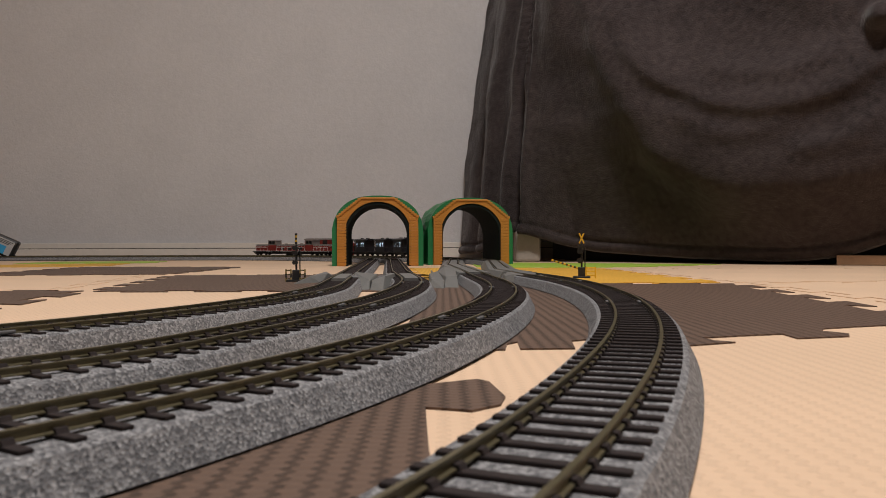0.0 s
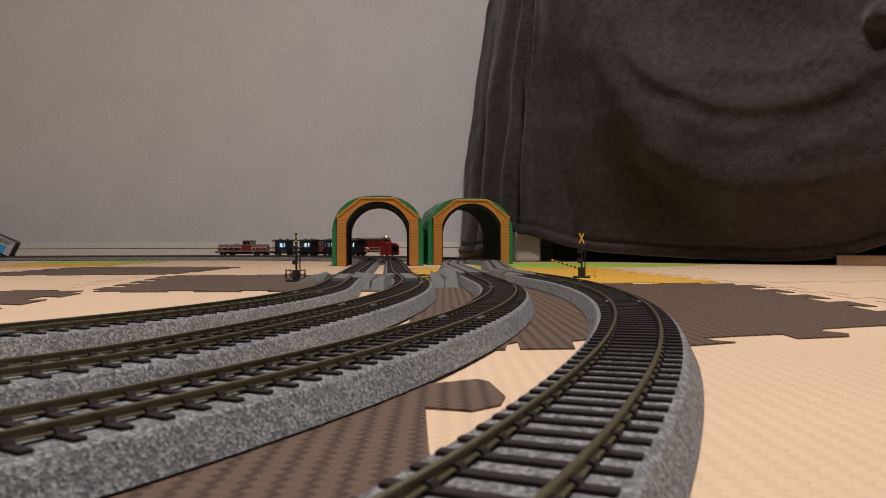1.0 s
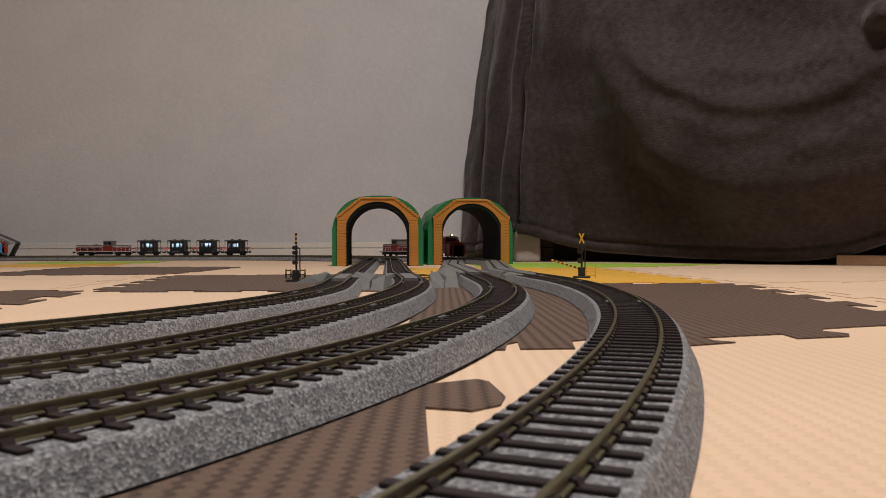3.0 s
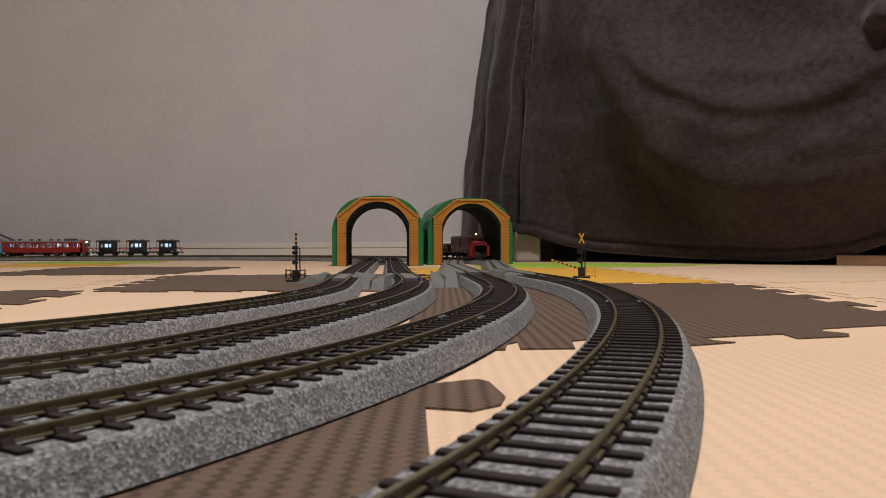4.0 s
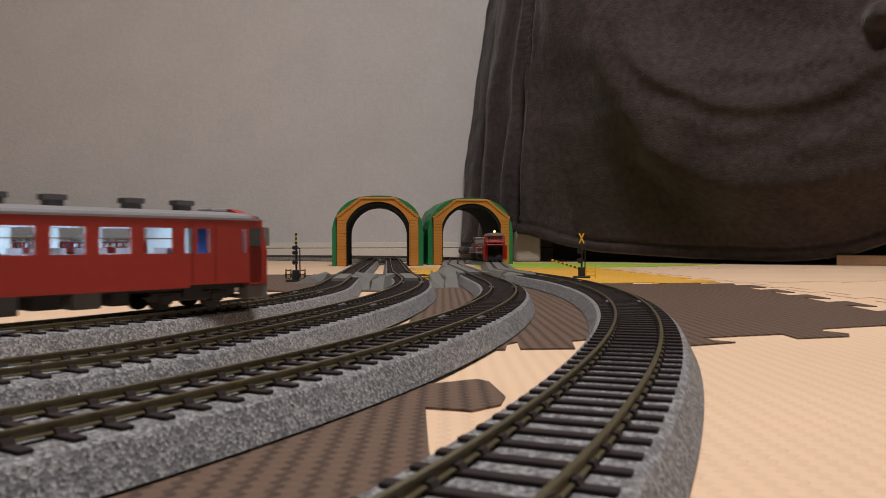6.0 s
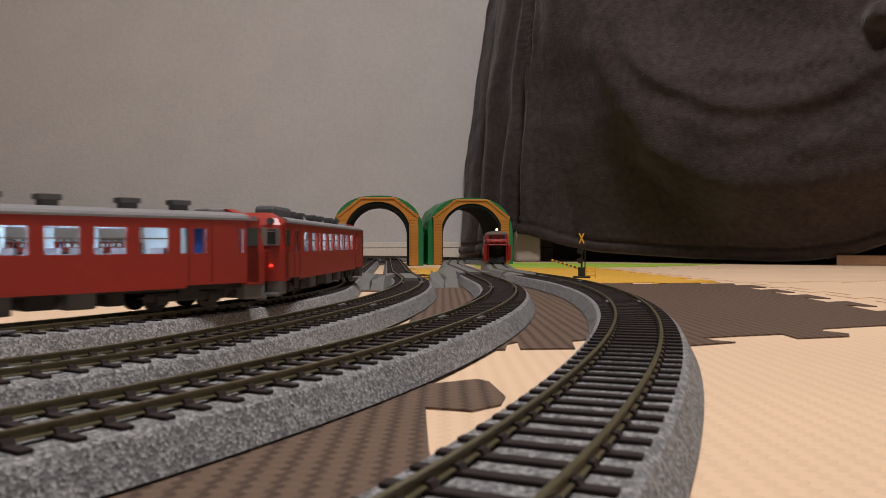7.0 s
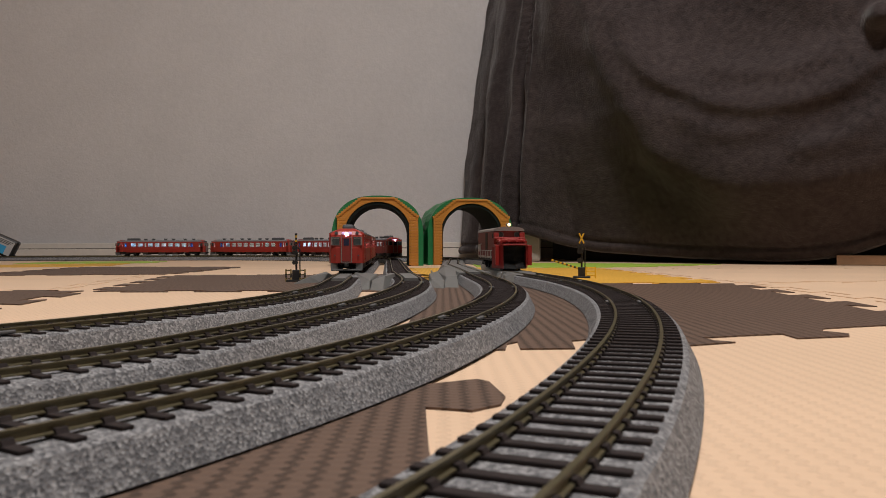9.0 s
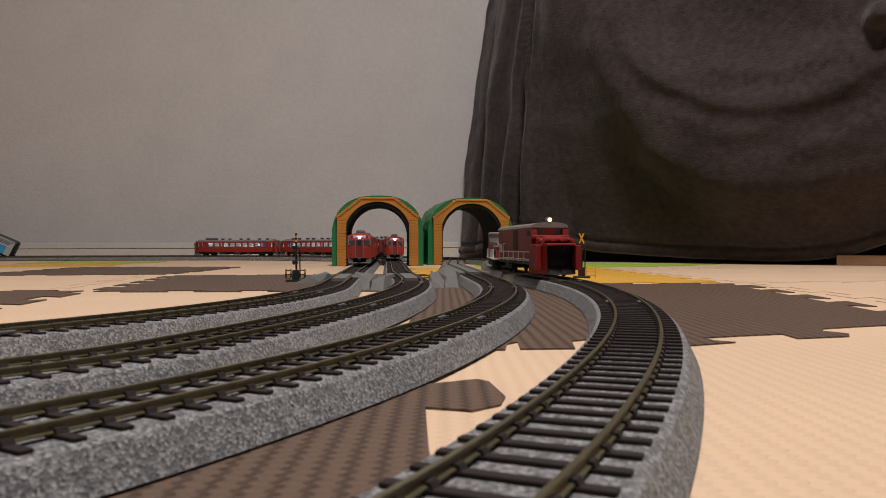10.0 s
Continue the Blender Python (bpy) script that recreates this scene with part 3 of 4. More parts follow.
# ---- blanket over the furniture ----
def blanket():
    base = [Vector((0.075, 2.44)), Vector((0.085, 2.28)), Vector((0.175, 1.86)), Vector((0.215, 1.80)), Vector((0.64, 1.44)), Vector((1.30, 1.02)), Vector((1.9, 0.95))]
    cum = [0.0]
    for a, b in zip(base, base[1:]):
        cum.append(cum[-1] + (b - a).length)
    corner = cum[2] + 0.03

    def along(q):
        q = max(0, min(cum[-1] - 1e-6, q))
        for k in range(len(base) - 1):
            if q <= cum[k + 1]:
                return base[k].lerp(base[k + 1], (q - cum[k]) / (cum[k + 1] - cum[k]))
        return base[-1]
    nu, nv = 440, 190
    top = 0.98

    def fold(F, Z, points, amp, above, below, ends=(0.25, 0.25)):
        """A ridge (or, with a negative amp, a crease) along a smooth line of (metres from the corner, height), with a width to each side."""
        P = [Vector(p) for p in points]
        P = [2 * P[0] - P[1]] + P + [2 * P[-1] - P[-2]]
        line, n = [], 24
        for k in range(1, len(P) - 2):
            for j in range(n + (k == len(P) - 3)):
                u = j / n
                a, b, c, d = P[k - 1:k + 3]
                line.append(0.5 * (2 * b + (c - a) * u + (2 * a - 5 * b + 4 * c - d) * u**2 + (3 * b - a - 3 * c + d) * u**3))
        best, side, along_it = np.full(F.shape, 9.0), np.zeros(F.shape), np.zeros(F.shape)
        for k, p in enumerate(line):
            t = (line[min(k + 1, len(line) - 1)] - line[max(k - 1, 0)]).normalized()
            dx, dz = F - p.x, Z - p.y
            dd = np.hypot(dx, dz)
            hit = dd < best
            best[hit], side[hit], along_it[hit] = dd[hit], (t.x * dz - t.y * dx)[hit], k / (len(line) - 1)
        w = np.where(side > 0, above, below)
        fade = np.clip(along_it / max(ends[0], 1e-6), 0, 1) * np.clip((1 - along_it) / max(ends[1], 1e-6), 0, 1)
        return amp * np.exp(-(best / w) ** 2) * fade * fade * (3 - 2 * fade)

    qs = np.linspace(0, cum[-1], nu + 1)
    fq = qs - corner
    hem = np.interp(fq, (-0.6, -0.3, -0.12, -0.05, -0.02, 0.01, 0.084, 0.145, 0.354, 0.532, 0.626, 0.693, 0.752, 0.85), (0.012, 0.02, 0.06, 0.074, 0.072, 0.062, 0.036, 0.023, 0.0105, 0.006, 0.0075, 0.0165, 0.0396, 0.075))
    hem = np.convolve(np.pad(hem, 4, mode="edge"), np.ones(9) / 9, "valid") + np.array([0.002 * noise.noise(Vector((q * 9, 0, 0))) for q in qs])
    V = np.linspace(0, 1, nv + 1)[None, :] * np.ones((nu + 1, 1))
    Z = hem[:, None] + (top - hem[:, None]) * V
    Q = qs[:, None] * np.ones_like(Z)
    F = Q - corner
    wob = np.array([[noise.noise(Vector((q * 5, z * 5, 0))) for z in row] for q, row in zip(qs, Z)])
    fine = np.array([[noise.noise(Vector((q * 20, z * 20, 5))) for z in row] for q, row in zip(qs, Z)])
    Fw, Zw = F + 0.012 * wob, Z + 0.010 * np.roll(wob, 60, axis=0) + 0.003 * fine
    # upright folds on the side and at the corner
    side = 1 / (1 + np.exp((F + 0.02) / 0.03))
    front = 1 - side
    O = side * (0.022 * np.sin(Q * 25 + 0.9 * Z + 0.6) + 0.004 * np.sin(Q * 61 + 1.5)) * (1 - 0.35 * Z)
    O += fold(Fw, Zw, ((-0.10, 0.80), (-0.075, 0.437), (-0.052, 0.224), (-0.044, 0.06)), -0.030, 0.022, 0.016, (0, 0))
    O += fold(Fw, Zw, ((-0.03, 0.80), (-0.012, 0.43), (-0.008, 0.22), (-0.006, 0.06)), 0.018, 0.016, 0.012, (0, 0))
    # the swags across the front, from the corner to the knob
    O += fold(Fw, Zw, ((0.210, 0.66), (0.234, 0.571), (0.282, 0.479), (0.332, 0.405), (0.407, 0.348), (0.488, 0.311), (0.574, 0.304), (0.673, 0.314), (0.756, 0.359), (0.84, 0.43)), 0.026, 0.080, 0.022, (0.45, 0.1))
    O += fold(Fw, Zw, ((0.340, 0.35), (0.426, 0.279), (0.493, 0.261), (0.56, 0.262), (0.65, 0.290)), 0.012, 0.028, 0.024)
    O += fold(Fw, Zw, ((0.095, 0.70), (0.148, 0.544), (0.234, 0.398), (0.307, 0.281), (0.385, 0.216), (0.485, 0.170), (0.603, 0.160), (0.756, 0.190), (0.9, 0.26)), 0.062, 0.130, 0.065, (0.05, 0.1))
    O += fold(Fw, Zw, ((0.110, 0.66), (0.175, 0.470), (0.260, 0.310), (0.340, 0.200)), -0.022, 0.03, 0.045, (0.05, 0.4))
    O += fold(Fw, Zw, ((0.730, 0.405), (0.607, 0.372), (0.499, 0.375), (0.41, 0.42)), 0.010, 0.020, 0.035)
    O += fold(Fw, Zw, ((0.735, 0.47), (0.62, 0.53), (0.50, 0.62)), 0.012, 0.04, 0.03, (0.1, 0.3))
    O += fold(Fw, Zw, ((0.690, 0.13), (0.640, 0.085), (0.560, 0.060)), 0.012, 0.03, 0.02)
    O += fold(Fw, Zw, ((0.760, 0.28), (0.690, 0.225), (0.590, 0.215)), 0.010, 0.02, 0.02)
    O += 0.010 * wob + 0.0030 * fine
    # leaning in towards the top, tucked in at the foot, with a broad stitched hem
    O -= (0.07 * V + 0.09 * V * V + np.clip(V - 0.9, 0, 1) * 2.2) * np.where(F < 0, 0.75, 0.5)
    O -= np.where(F > 0, 0.11 * (np.clip(0.32 - Z, 0, 1) / 0.32) ** 1.2 * np.clip(F / 0.1, 0, 1), 0)
    H = Z - hem[:, None]
    O += np.where(H < 0.024, 0.006 * np.sin(math.pi * np.clip(H, 0, 0.024) / 0.024) ** 0.6, 0) - 0.006 * np.exp(-((H - 0.0265) / 0.003) ** 2)
    # the knob of the furniture pushing out
    O += 0.060 * np.exp(-(np.hypot(F - 0.757, (Z - 0.440) * 1.1) / 0.030) ** 4)
    vs, fs = [], []
    for i, q in enumerate(qs):
        p = (along(q - 0.03) + along(q) + along(q + 0.03)) / 3
        d = (along(q + 0.02) - along(q - 0.02)).normalized()
        vs += [(p.x + d.y * o, p.y - d.x * o, z) for o, z in zip(O[i].tolist(), Z[i].tolist())]
    for i in range(nu):
        for j in range(nv):
            a = i * (nv + 1) + j
            fs.append((a, a + nv + 1, a + nv + 2, a + 1))
    ob = part("fleece_blanket", (vs, [], fs), FLEECE, None, smooth=True)
    mod = ob.modifiers.new("thickness", "SOLIDIFY")
    mod.thickness, mod.offset = 0.006, -1
    tagged(ob, "dark grey fleece blanket draped over furniture, folds hanging", "blanket")
    f = thing("low_cabinet", "low cabinet hidden under the blanket, dark recess below", "cabinet")
    part("body", prism([(0.33, 2.42), (0.36, 1.95), (0.78, 1.62), (1.4, 1.25), (2.0, 1.25), (2.0, 2.42)], 0.055, 0.80), FURND, f)
    part("plinth", prism([(0.34, 2.40), (0.33, 2.02), (0.75, 1.66), (1.35, 1.30), (1.9, 1.30), (1.9, 2.40)], 0.0, 0.054), FURND, f)
    for k, (x, y, w, m) in enumerate(((0.205, 1.88, 0.030, GREYBLK), (1.18, 1.42, 0.14, FURN))):
        bm = boxes((x - w, x + w, y - 0.02, y + 0.05, 0.0, 0.075), bevel=0.006)
        part("foot", bm, m, f)
    part("ledge", prism([(0.750, 1.475), (0.990, 1.322), (1.03, 1.39), (0.785, 1.54)], 0.0005, 0.019), FURN, f, "tan wooden ledge under the blanket's edge")


# ---- the device at the wall ----
def device():
    t = thing("power_adapter", "black power unit with a blue and grey label, leaning", "power unit", m=pose(-1.325, 2.24, 0.0355, 0, 26, 22))
    part("case", boxes((-0.09, 0.075, -0.025, 0.025, -0.0, 0.055), bevel=0.006), BLACK, t)
    part("label_panel", boxes((-0.06, 0.066, -0.0262, -0.0254, 0.006, 0.049)), LABELW, t, "grey label")
    part("label_field", boxes((-0.06, 0.050, -0.0272, -0.0266, 0.006, 0.030)), LABELB, t, "blue label field")
    for k in range(3):
        part("print_bar", boxes((0.020, 0.062 - 0.004 * k, -0.0270, -0.0266, 0.044 - k * 0.004, 0.0455 - k * 0.004)), BLACK, t)
    bm = bmesh.new()
    pts = [Vector((0.075, 0.0, 0.012)), Vector((0.085, 0.0, 0.012)), Vector((0.10, 0.01, 0.020))]
    for a, b in zip(pts, pts[1:]):
        rod(bm, a, b, 0.003, 8)
    part("cable", bm, BLACK, t)


# ---- rolling stock: x runs ahead, z up from the rail top ----
def wheelset(bm, x, r=0.0055):
    for y in (-0.0086, 0.0086):
        rod(bm, (x, y - 0.0012, r), (x, y + 0.0012, r), r, 14)
    rod(bm, (x, -0.0086, r), (x, 0.0086, r), 0.001, 6)


def bogie(t, x, base=0.026):
    bm = bmesh.new()
    for y in (-0.0125, 0.0125):
        box(bm, x - base * 0.75, x + base * 0.75, y - 0.0012, y + 0.0012, 0.0045, 0.0085, bevel=0.0005)
        for dx in (-base / 2, base / 2):
            box(bm, x + dx - 0.003, x + dx + 0.003, y - 0.002, y + 0.002, 0.0035, 0.0075, bevel=0.0005)
        box(bm, x - 0.005, x + 0.005, y - 0.002, y + 0.002, 0.006, 0.011)
    box(bm, x - 0.006, x + 0.006, -0.012, 0.012, 0.006, 0.0105)
    b = part("bogie", bm, CHASSIS, t)
    for dx in (-base / 2, base / 2):
        w = bmesh.new()
        wheelset(w, x + dx)
        part("wheelset", w, CHASSIS, b)


def coupler(t, x):
    s = 1 if x > 0 else -1
    part("coupler", boxes((min(x, x + s * 0.007), max(x, x + s * 0.007), -0.0022, 0.0022, 0.0070, 0.0105), bevel=0.0006), BLACK, t)


def arch_roof(x0, x1, hw, z0, z1, n=10):
    bm = bmesh.new()
    pts = [(hw * math.cos(math.pi * k / n) * (1.0), z0 + (z1 - z0) * math.sin(math.pi * k / n) ** 0.75) for k in range(n + 1)]
    a = [bm.verts.new((x0, y, z)) for y, z in pts]
    b = [bm.verts.new((x1, y, z)) for y, z in pts]
    for k in range(n):
        bm.faces.new((a[k], a[k + 1], b[k + 1], b[k]))
    bm.faces.new(a)
    bm.faces.new(b[::-1])
    bm.faces.new((a[0], b[0], b[-1], a[-1]))
    return bm


def railcar():
    """A vermilion diesel railcar, cabs at both ends, lit inside."""
    t = thing("railcar", "vermilion model diesel railcar with lit windows on the rails", "model train", "model railcars")
    L, W = 0.1300, 0.0180
    zb, z1, z2, zt = 0.0115, 0.0255, 0.0365, 0.0412
    wins = [(-0.121, -0.1145), (-0.1105, -0.1075), (-0.103, -0.096)]
    x = -0.083
    for k in range(9):
        w = 0.0135 if k != 2 else 0.0045
        wins.append((x, x + w))
        x += w + 0.0058
    wins += [(x, x + 0.004), (0.088, 0.095), (0.1115, 0.115)]
    wins = [w for w in wins if w[1] < 0.122]
    body = bmesh.new()
    for s in (-1, 1):
        y0, y1 = sorted((s * W, s * (W - 0.0009)))
        box(body, -L + 0.006, L - 0.006, y0, y1, zb, z1)
        box(body, -L + 0.006, L - 0.006, y0, y1, z2, zt)
        e = -L + 0.006
        for a, b in wins:
            box(body, e, a, y0, y1, z1, z2)
            e = b
        box(body, e, L - 0.006, y0, y1, z1, z2)
        # stepped lower edge between the doors
        box(body, -0.094, 0.084, y0, y1, zb - 0.0012, zb)
    part("body", body, RED, t, "vermilion side walls")
    lining = bmesh.new()
    for s in (-1, 1):
        y0, y1 = sorted((s * (W - 0.0015), s * (W - 0.0018)))
        box(lining, -0.118, 0.118, y0, y1, zb, z1 - 0.0002)
        box(lining, -0.118, 0.118, y0, y1, z2 + 0.0002, zt - 0.0005)
        e = -0.118
        for a, b in wins[1:]:
            box(lining, e, a, y0, y1, z1, z2)
            e = b
        box(lining, e, 0.118, y0, y1, z1, z2)
    part("inner_lining", lining, INTERIOR, t, "pale inner side walls")
    part("roof", arch_roof(-L + 0.012, L - 0.012, W, zt, 0.0450), ROOF, t, "pale grey roof", smooth=False)
    for x in (-0.047, -0.0245, 0.0103, 0.033, 0.067, 0.092):
        bm = boxes((x - 0.0046, x + 0.0046, -0.0032, 0.0032, 0.0474, 0.0496), (x - 0.0034, x + 0.0034, -0.0026, 0.0026, 0.0442, 0.0476))
        part("roof_vent", bm, VENT, t)
    part("water_tank", boxes((-0.100, -0.064, -0.0060, 0.0060, 0.0440, 0.0510), bevel=0.0022), VENT, t, "dark grey roof tank")
    part("exhaust_hood", boxes((0.104, 0.116, -0.006, 0.006, 0.0440, 0.0466), bevel=0.001), ROOF, t)
    for s in (-1, 1):
        y = s * (W - 0.0012)
        for a, b in wins:
            pane = part("window", boxes((a, b, y - 0.0002, y + 0.0002, z1, z2)), GLASS, t)
            pane.visible_shadow = False
            if b - a > 0.01:
                fr = boxes((a, b, s * (W - 0.0004) - 0.0003, s * (W - 0.0004) + 0.0003, (z1 + z2) / 2 + 0.0006, (z1 + z2) / 2 + 0.0012))
                part("sash", fr, LOCOGREY, pane)
        for x in (-0.0995, 0.0915):
            part("door", boxes((x - 0.0062, x - 0.0058, s * W - 0.0003, s * W + 0.0003, zb + 0.001, 0.0395), (x + 0.0058, x + 0.0062, s * W - 0.0003, s * W + 0.0003, zb + 0.001, 0.0395)), LOCORED, t)
        part("gutter", boxes((-L + 0.008, L - 0.008, s * W - 0.0005, s * W + 0.0005, zt - 0.0006, zt + 0.0004)), ROOF, t)
    # cab ends
    for s in (-1, 1):
        def bx(a, b):
            return tuple(sorted((s * a, s * b)))
        e = bmesh.new()
        pts = []
        for z, w, xx in ((zb - 0.001, W, 0.1298), (0.026, W, 0.1300), (0.0395, W * 0.97, 0.1262), (0.0432, W * 0.82, 0.1235), (0.0462, W * 0.45, 0.1190)):
            for y, back in ((w, 0.0065), (w * 0.90, 0.0016), (w * 0.6, 0.0), (-w * 0.6, 0.0), (-w * 0.90, 0.0016), (-w, 0.0065)):
                pts.append((s * (xx - back), y, z))
        for z, w in ((zb - 0.001, W), (zt, W), (0.0462, W * 0.4)):
            pts += [(s * 0.1165, w, z), (s * 0.1165, -w, z)]
        part("cab_front", hull(pts), RED, t, smooth=False)
        for y in (-0.0112, 0.0112):
            bm = boxes((*bx(0.1262, 0.1297), y - 0.0042, y + 0.0042, 0.0292, 0.0372), bevel=0.0004)
            w = part("cab_window", bm, CABGLASS, t, "dark cab window with a bright frame")
            part("window_rim", boxes((*bx(0.1270, 0.1301), y - 0.0046, y + 0.0046, 0.0288, 0.0294), (*bx(0.1262, 0.1294), y - 0.0046, y + 0.0046, 0.0370, 0.0376), (*bx(0.1262, 0.1299), y * 1.36 - 0.0008, y * 1.36 + 0.0008, 0.0290, 0.0374), (*bx(0.1268, 0.12995), y - 0.0036, y + 0.0036, 0.0358, 0.0364)), LOCOGREY, w)
            bm = bmesh.new()
            rod(bm, (s * 0.1285, y * 1.08, 0.0185), (s * 0.1308, y * 1.08, 0.0185), 0.0008, 10)
            part("tail_lamp", bm, TAILRED, t, "red tail lamp, lit")
            part("skirt", boxes((*bx(0.1165, 0.1285), y * 1.15 - 0.0035, y * 1.15 + 0.0035, 0.0035, 0.0106), bevel=0.0006), SKIRT, t)
            bm = bmesh.new()
            rod(bm, (s * 0.1230, y * 0.95, 0.0415), (s * 0.1268, y * 0.95, 0.0415), 0.0017, 12)
            part("horn_cover", bm, VENT, t)
        for y in (-W, W):
            part("cab_side_window", boxes((*bx(0.1166, 0.1228), y - 0.0003, y + 0.0003, 0.0285, 0.0372), bevel=0.0002), CABGLASS, t, "cab side window")
        part("gangway_door", boxes((*bx(0.1280, 0.1309), -0.0046, 0.0046, 0.0122, 0.0372), bevel=0.0004), LOCORED, t)
        part("gangway_frame", boxes((*bx(0.1290, 0.1316), -0.0056, -0.0047, 0.0118, 0.0378), (*bx(0.1290, 0.1316), 0.0047, 0.0056, 0.0118, 0.0378), (*bx(0.1290, 0.1316), -0.0056, 0.0056, 0.0112, 0.0120)), LOCOGREY, t)
        part("door_window", boxes((*bx(0.1300, 0.1312), -0.0028, 0.0028, 0.0285, 0.0358)), DOORGLASS, t, "dark blue door window")
        part("destination_sign", boxes((*bx(0.1235, 0.1275), -0.0050, 0.0050, 0.0400, 0.0425), bevel=0.0004), PINK, t, "lit destination sign")
        bm = bmesh.new()
        ball(bm, (s * 0.1270, 0.0, 0.0402), 0.0021, n=12)
        part("headlight", bm, LAMPGLOW, t, "bright white headlight")
        part("bumper", boxes((*bx(0.1265, 0.1298), -0.0160, 0.0160, 0.0026, 0.0046), bevel=0.0006), SKIRT, t)
        coupler(t, s * 0.1290)
    # inside
    part("interior", boxes((-0.118, 0.118, -0.0165, 0.0165, 0.0120, 0.0140), (-0.0945, -0.0935, -0.0165, 0.0165, 0.014, 0.040), (0.0845, 0.0855, -0.0165, 0.0165, 0.014, 0.040)), INTERIOR, t)
    for k in range(10):
        x = -0.083 + k * 0.0175
        if x < 0.083:
            for y in (-0.0105, 0.0105):
                part("seat", boxes((x, x + 0.0015, y - 0.0055, y + 0.0055, 0.014, 0.0280), (x - 0.005, x + 0.0065, y - 0.0055, y + 0.0055, 0.014, 0.0205)), SEAT, t)
    for x in (-0.106, -0.078, -0.054, -0.03, -0.006, 0.018, 0.042, 0.066, 0.092):
        part("interior_lamp", boxes((x - 0.004, x + 0.004, -0.0035, 0.0035, 0.0392, 0.0400)), LEDW, t, "small white lamp, lit")
    for x in (-0.098, 0.090):
        part("curtain", boxes((x - 0.004, x + 0.004, -0.0160, -0.0154, 0.0255, 0.0365), (x - 0.004, x + 0.004, 0.0154, 0.0160, 0.0255, 0.0365)), BLUE, t)
    part("underframe", boxes((-0.122, 0.122, -0.0135, 0.0135, 0.0090, 0.0119)), CHASSIS, t)
    for a, b, lo, m in ((-0.052, -0.036, 0.0030, SKIRT), (-0.032, -0.010, 0.0045, CHASSIS), (-0.006, 0.014, 0.0028, SKIRT), (0.018, 0.030, 0.0042, CHASSIS), (0.034, 0.046, 0.0035, SKIRT), (0.050, 0.058, 0.0040, CHASSIS)):
        part("equipment_box", boxes((a, b, -0.0140, 0.0140, lo, 0.0112), bevel=0.0008), m, t)
    bogie(t, -0.088)
    bogie(t, 0.088)
    return t


def hood_loco(name, label, lit, band=LOCOGREY):
    """A hood diesel with an off-centre cab; front at +x has the long hood."""
    t = thing(name, label, "model train", "model locomotives")
    part("frame", boxes((-0.086, 0.086, -0.0165, 0.0165, 0.0098, 0.0122), bevel=0.0004), CHASSIS, t)
    part("frame_line", boxes((-0.0862, 0.0862, -0.0169, 0.0169, 0.0122, 0.0132)), WHITE, t, "white edge line")
    part("long_hood", boxes((-0.006, 0.078, -0.0125, 0.0125, 0.0132, 0.0275), bevel=0.0010), LOCORED, t)
    part("long_hood_top", boxes((-0.006, 0.077, -0.0122, 0.0122, 0.0275, 0.0325), bevel=0.0014), band, t, "grey hood top")
    part("short_hood", boxes((-0.078, -0.030, -0.0125, 0.0125, 0.0132, 0.0275), bevel=0.0010), LOCORED, t)
    part("short_hood_top", boxes((-0.077, -0.030, -0.0122, 0.0122, 0.0275, 0.0325), bevel=0.0014), band, t)
    part("hood_line", boxes((-0.0785, 0.0785, -0.0128, 0.0128, 0.0268, 0.0276)), WHITE, t)
    part("cab", boxes((-0.0305, -0.0055, -0.0165, 0.0165, 0.0132, 0.0300), bevel=0.0006), LOCORED, t)
    cab = part("cab_top", boxes((-0.0305, -0.0285, -0.0165, 0.0165, 0.030, 0.0425), (-0.0075, -0.0055, -0.0165, 0.0165, 0.030, 0.0425), (-0.019, -0.017, -0.0165, 0.0165, 0.030, 0.0425),
                                (-0.0305, -0.0055, -0.0165, 0.0165, 0.030, 0.0325)), band, t)
    for y in (-0.016, 0.016):
        for a, b in ((-0.0285, -0.019), (-0.017, -0.0075)):
            part("window", boxes((a, b, y - 0.0002, y + 0.0002, 0.0325, 0.0405)), GLASS, cab)
    part("cab_roof", boxes((-0.0325, -0.0035, -0.0172, 0.0172, 0.0415, 0.0445), bevel=0.0014), band, t)
    for x, s in ((0.079, 1), (-0.079, -1)):
        for y in (-0.009, 0.009):
            bm = bmesh.new()
            rod(bm, (x - 0.001, y, 0.0295), (x + 0.0005, y, 0.0295), 0.0013, 10)
            part("headlight", bm, LAMPWARM if lit and y > 0 else INTERIOR, t)
    for y in (-0.0158, 0.0158):
        bm = bmesh.new()
        for a, b in ((-0.084, -0.034), (-0.002, 0.084)):
            rod(bm, (a, y, 0.0235), (b, y, 0.0235), 0.00045, 6)
            n = 5
            for k in range(n):
                xx = a + (b - a) * k / (n - 1)
                rod(bm, (xx, y, 0.0130), (xx, y, 0.0235), 0.0004, 6)
        part("handrail", bm, WHITE, t, "thin white handrail")
    for a in (-0.058, 0.052):
        bogie(t, a, 0.030)
    part("fuel_tank", boxes((-0.022, 0.020, -0.0145, 0.0145, 0.0035, 0.0098), bevel=0.001), CHASSIS, t)
    for x in (0.010, 0.030, 0.050):
        part("grille", boxes((x, x + 0.013, -0.0129, 0.0129, 0.0165, 0.0245)), CHASSIS, t)
    part("exhaust", boxes((0.018, 0.026, -0.003, 0.003, 0.0325, 0.0350), bevel=0.0005), band, t)
    coupler(t, 0.086)
    coupler(t, -0.086)
    return t


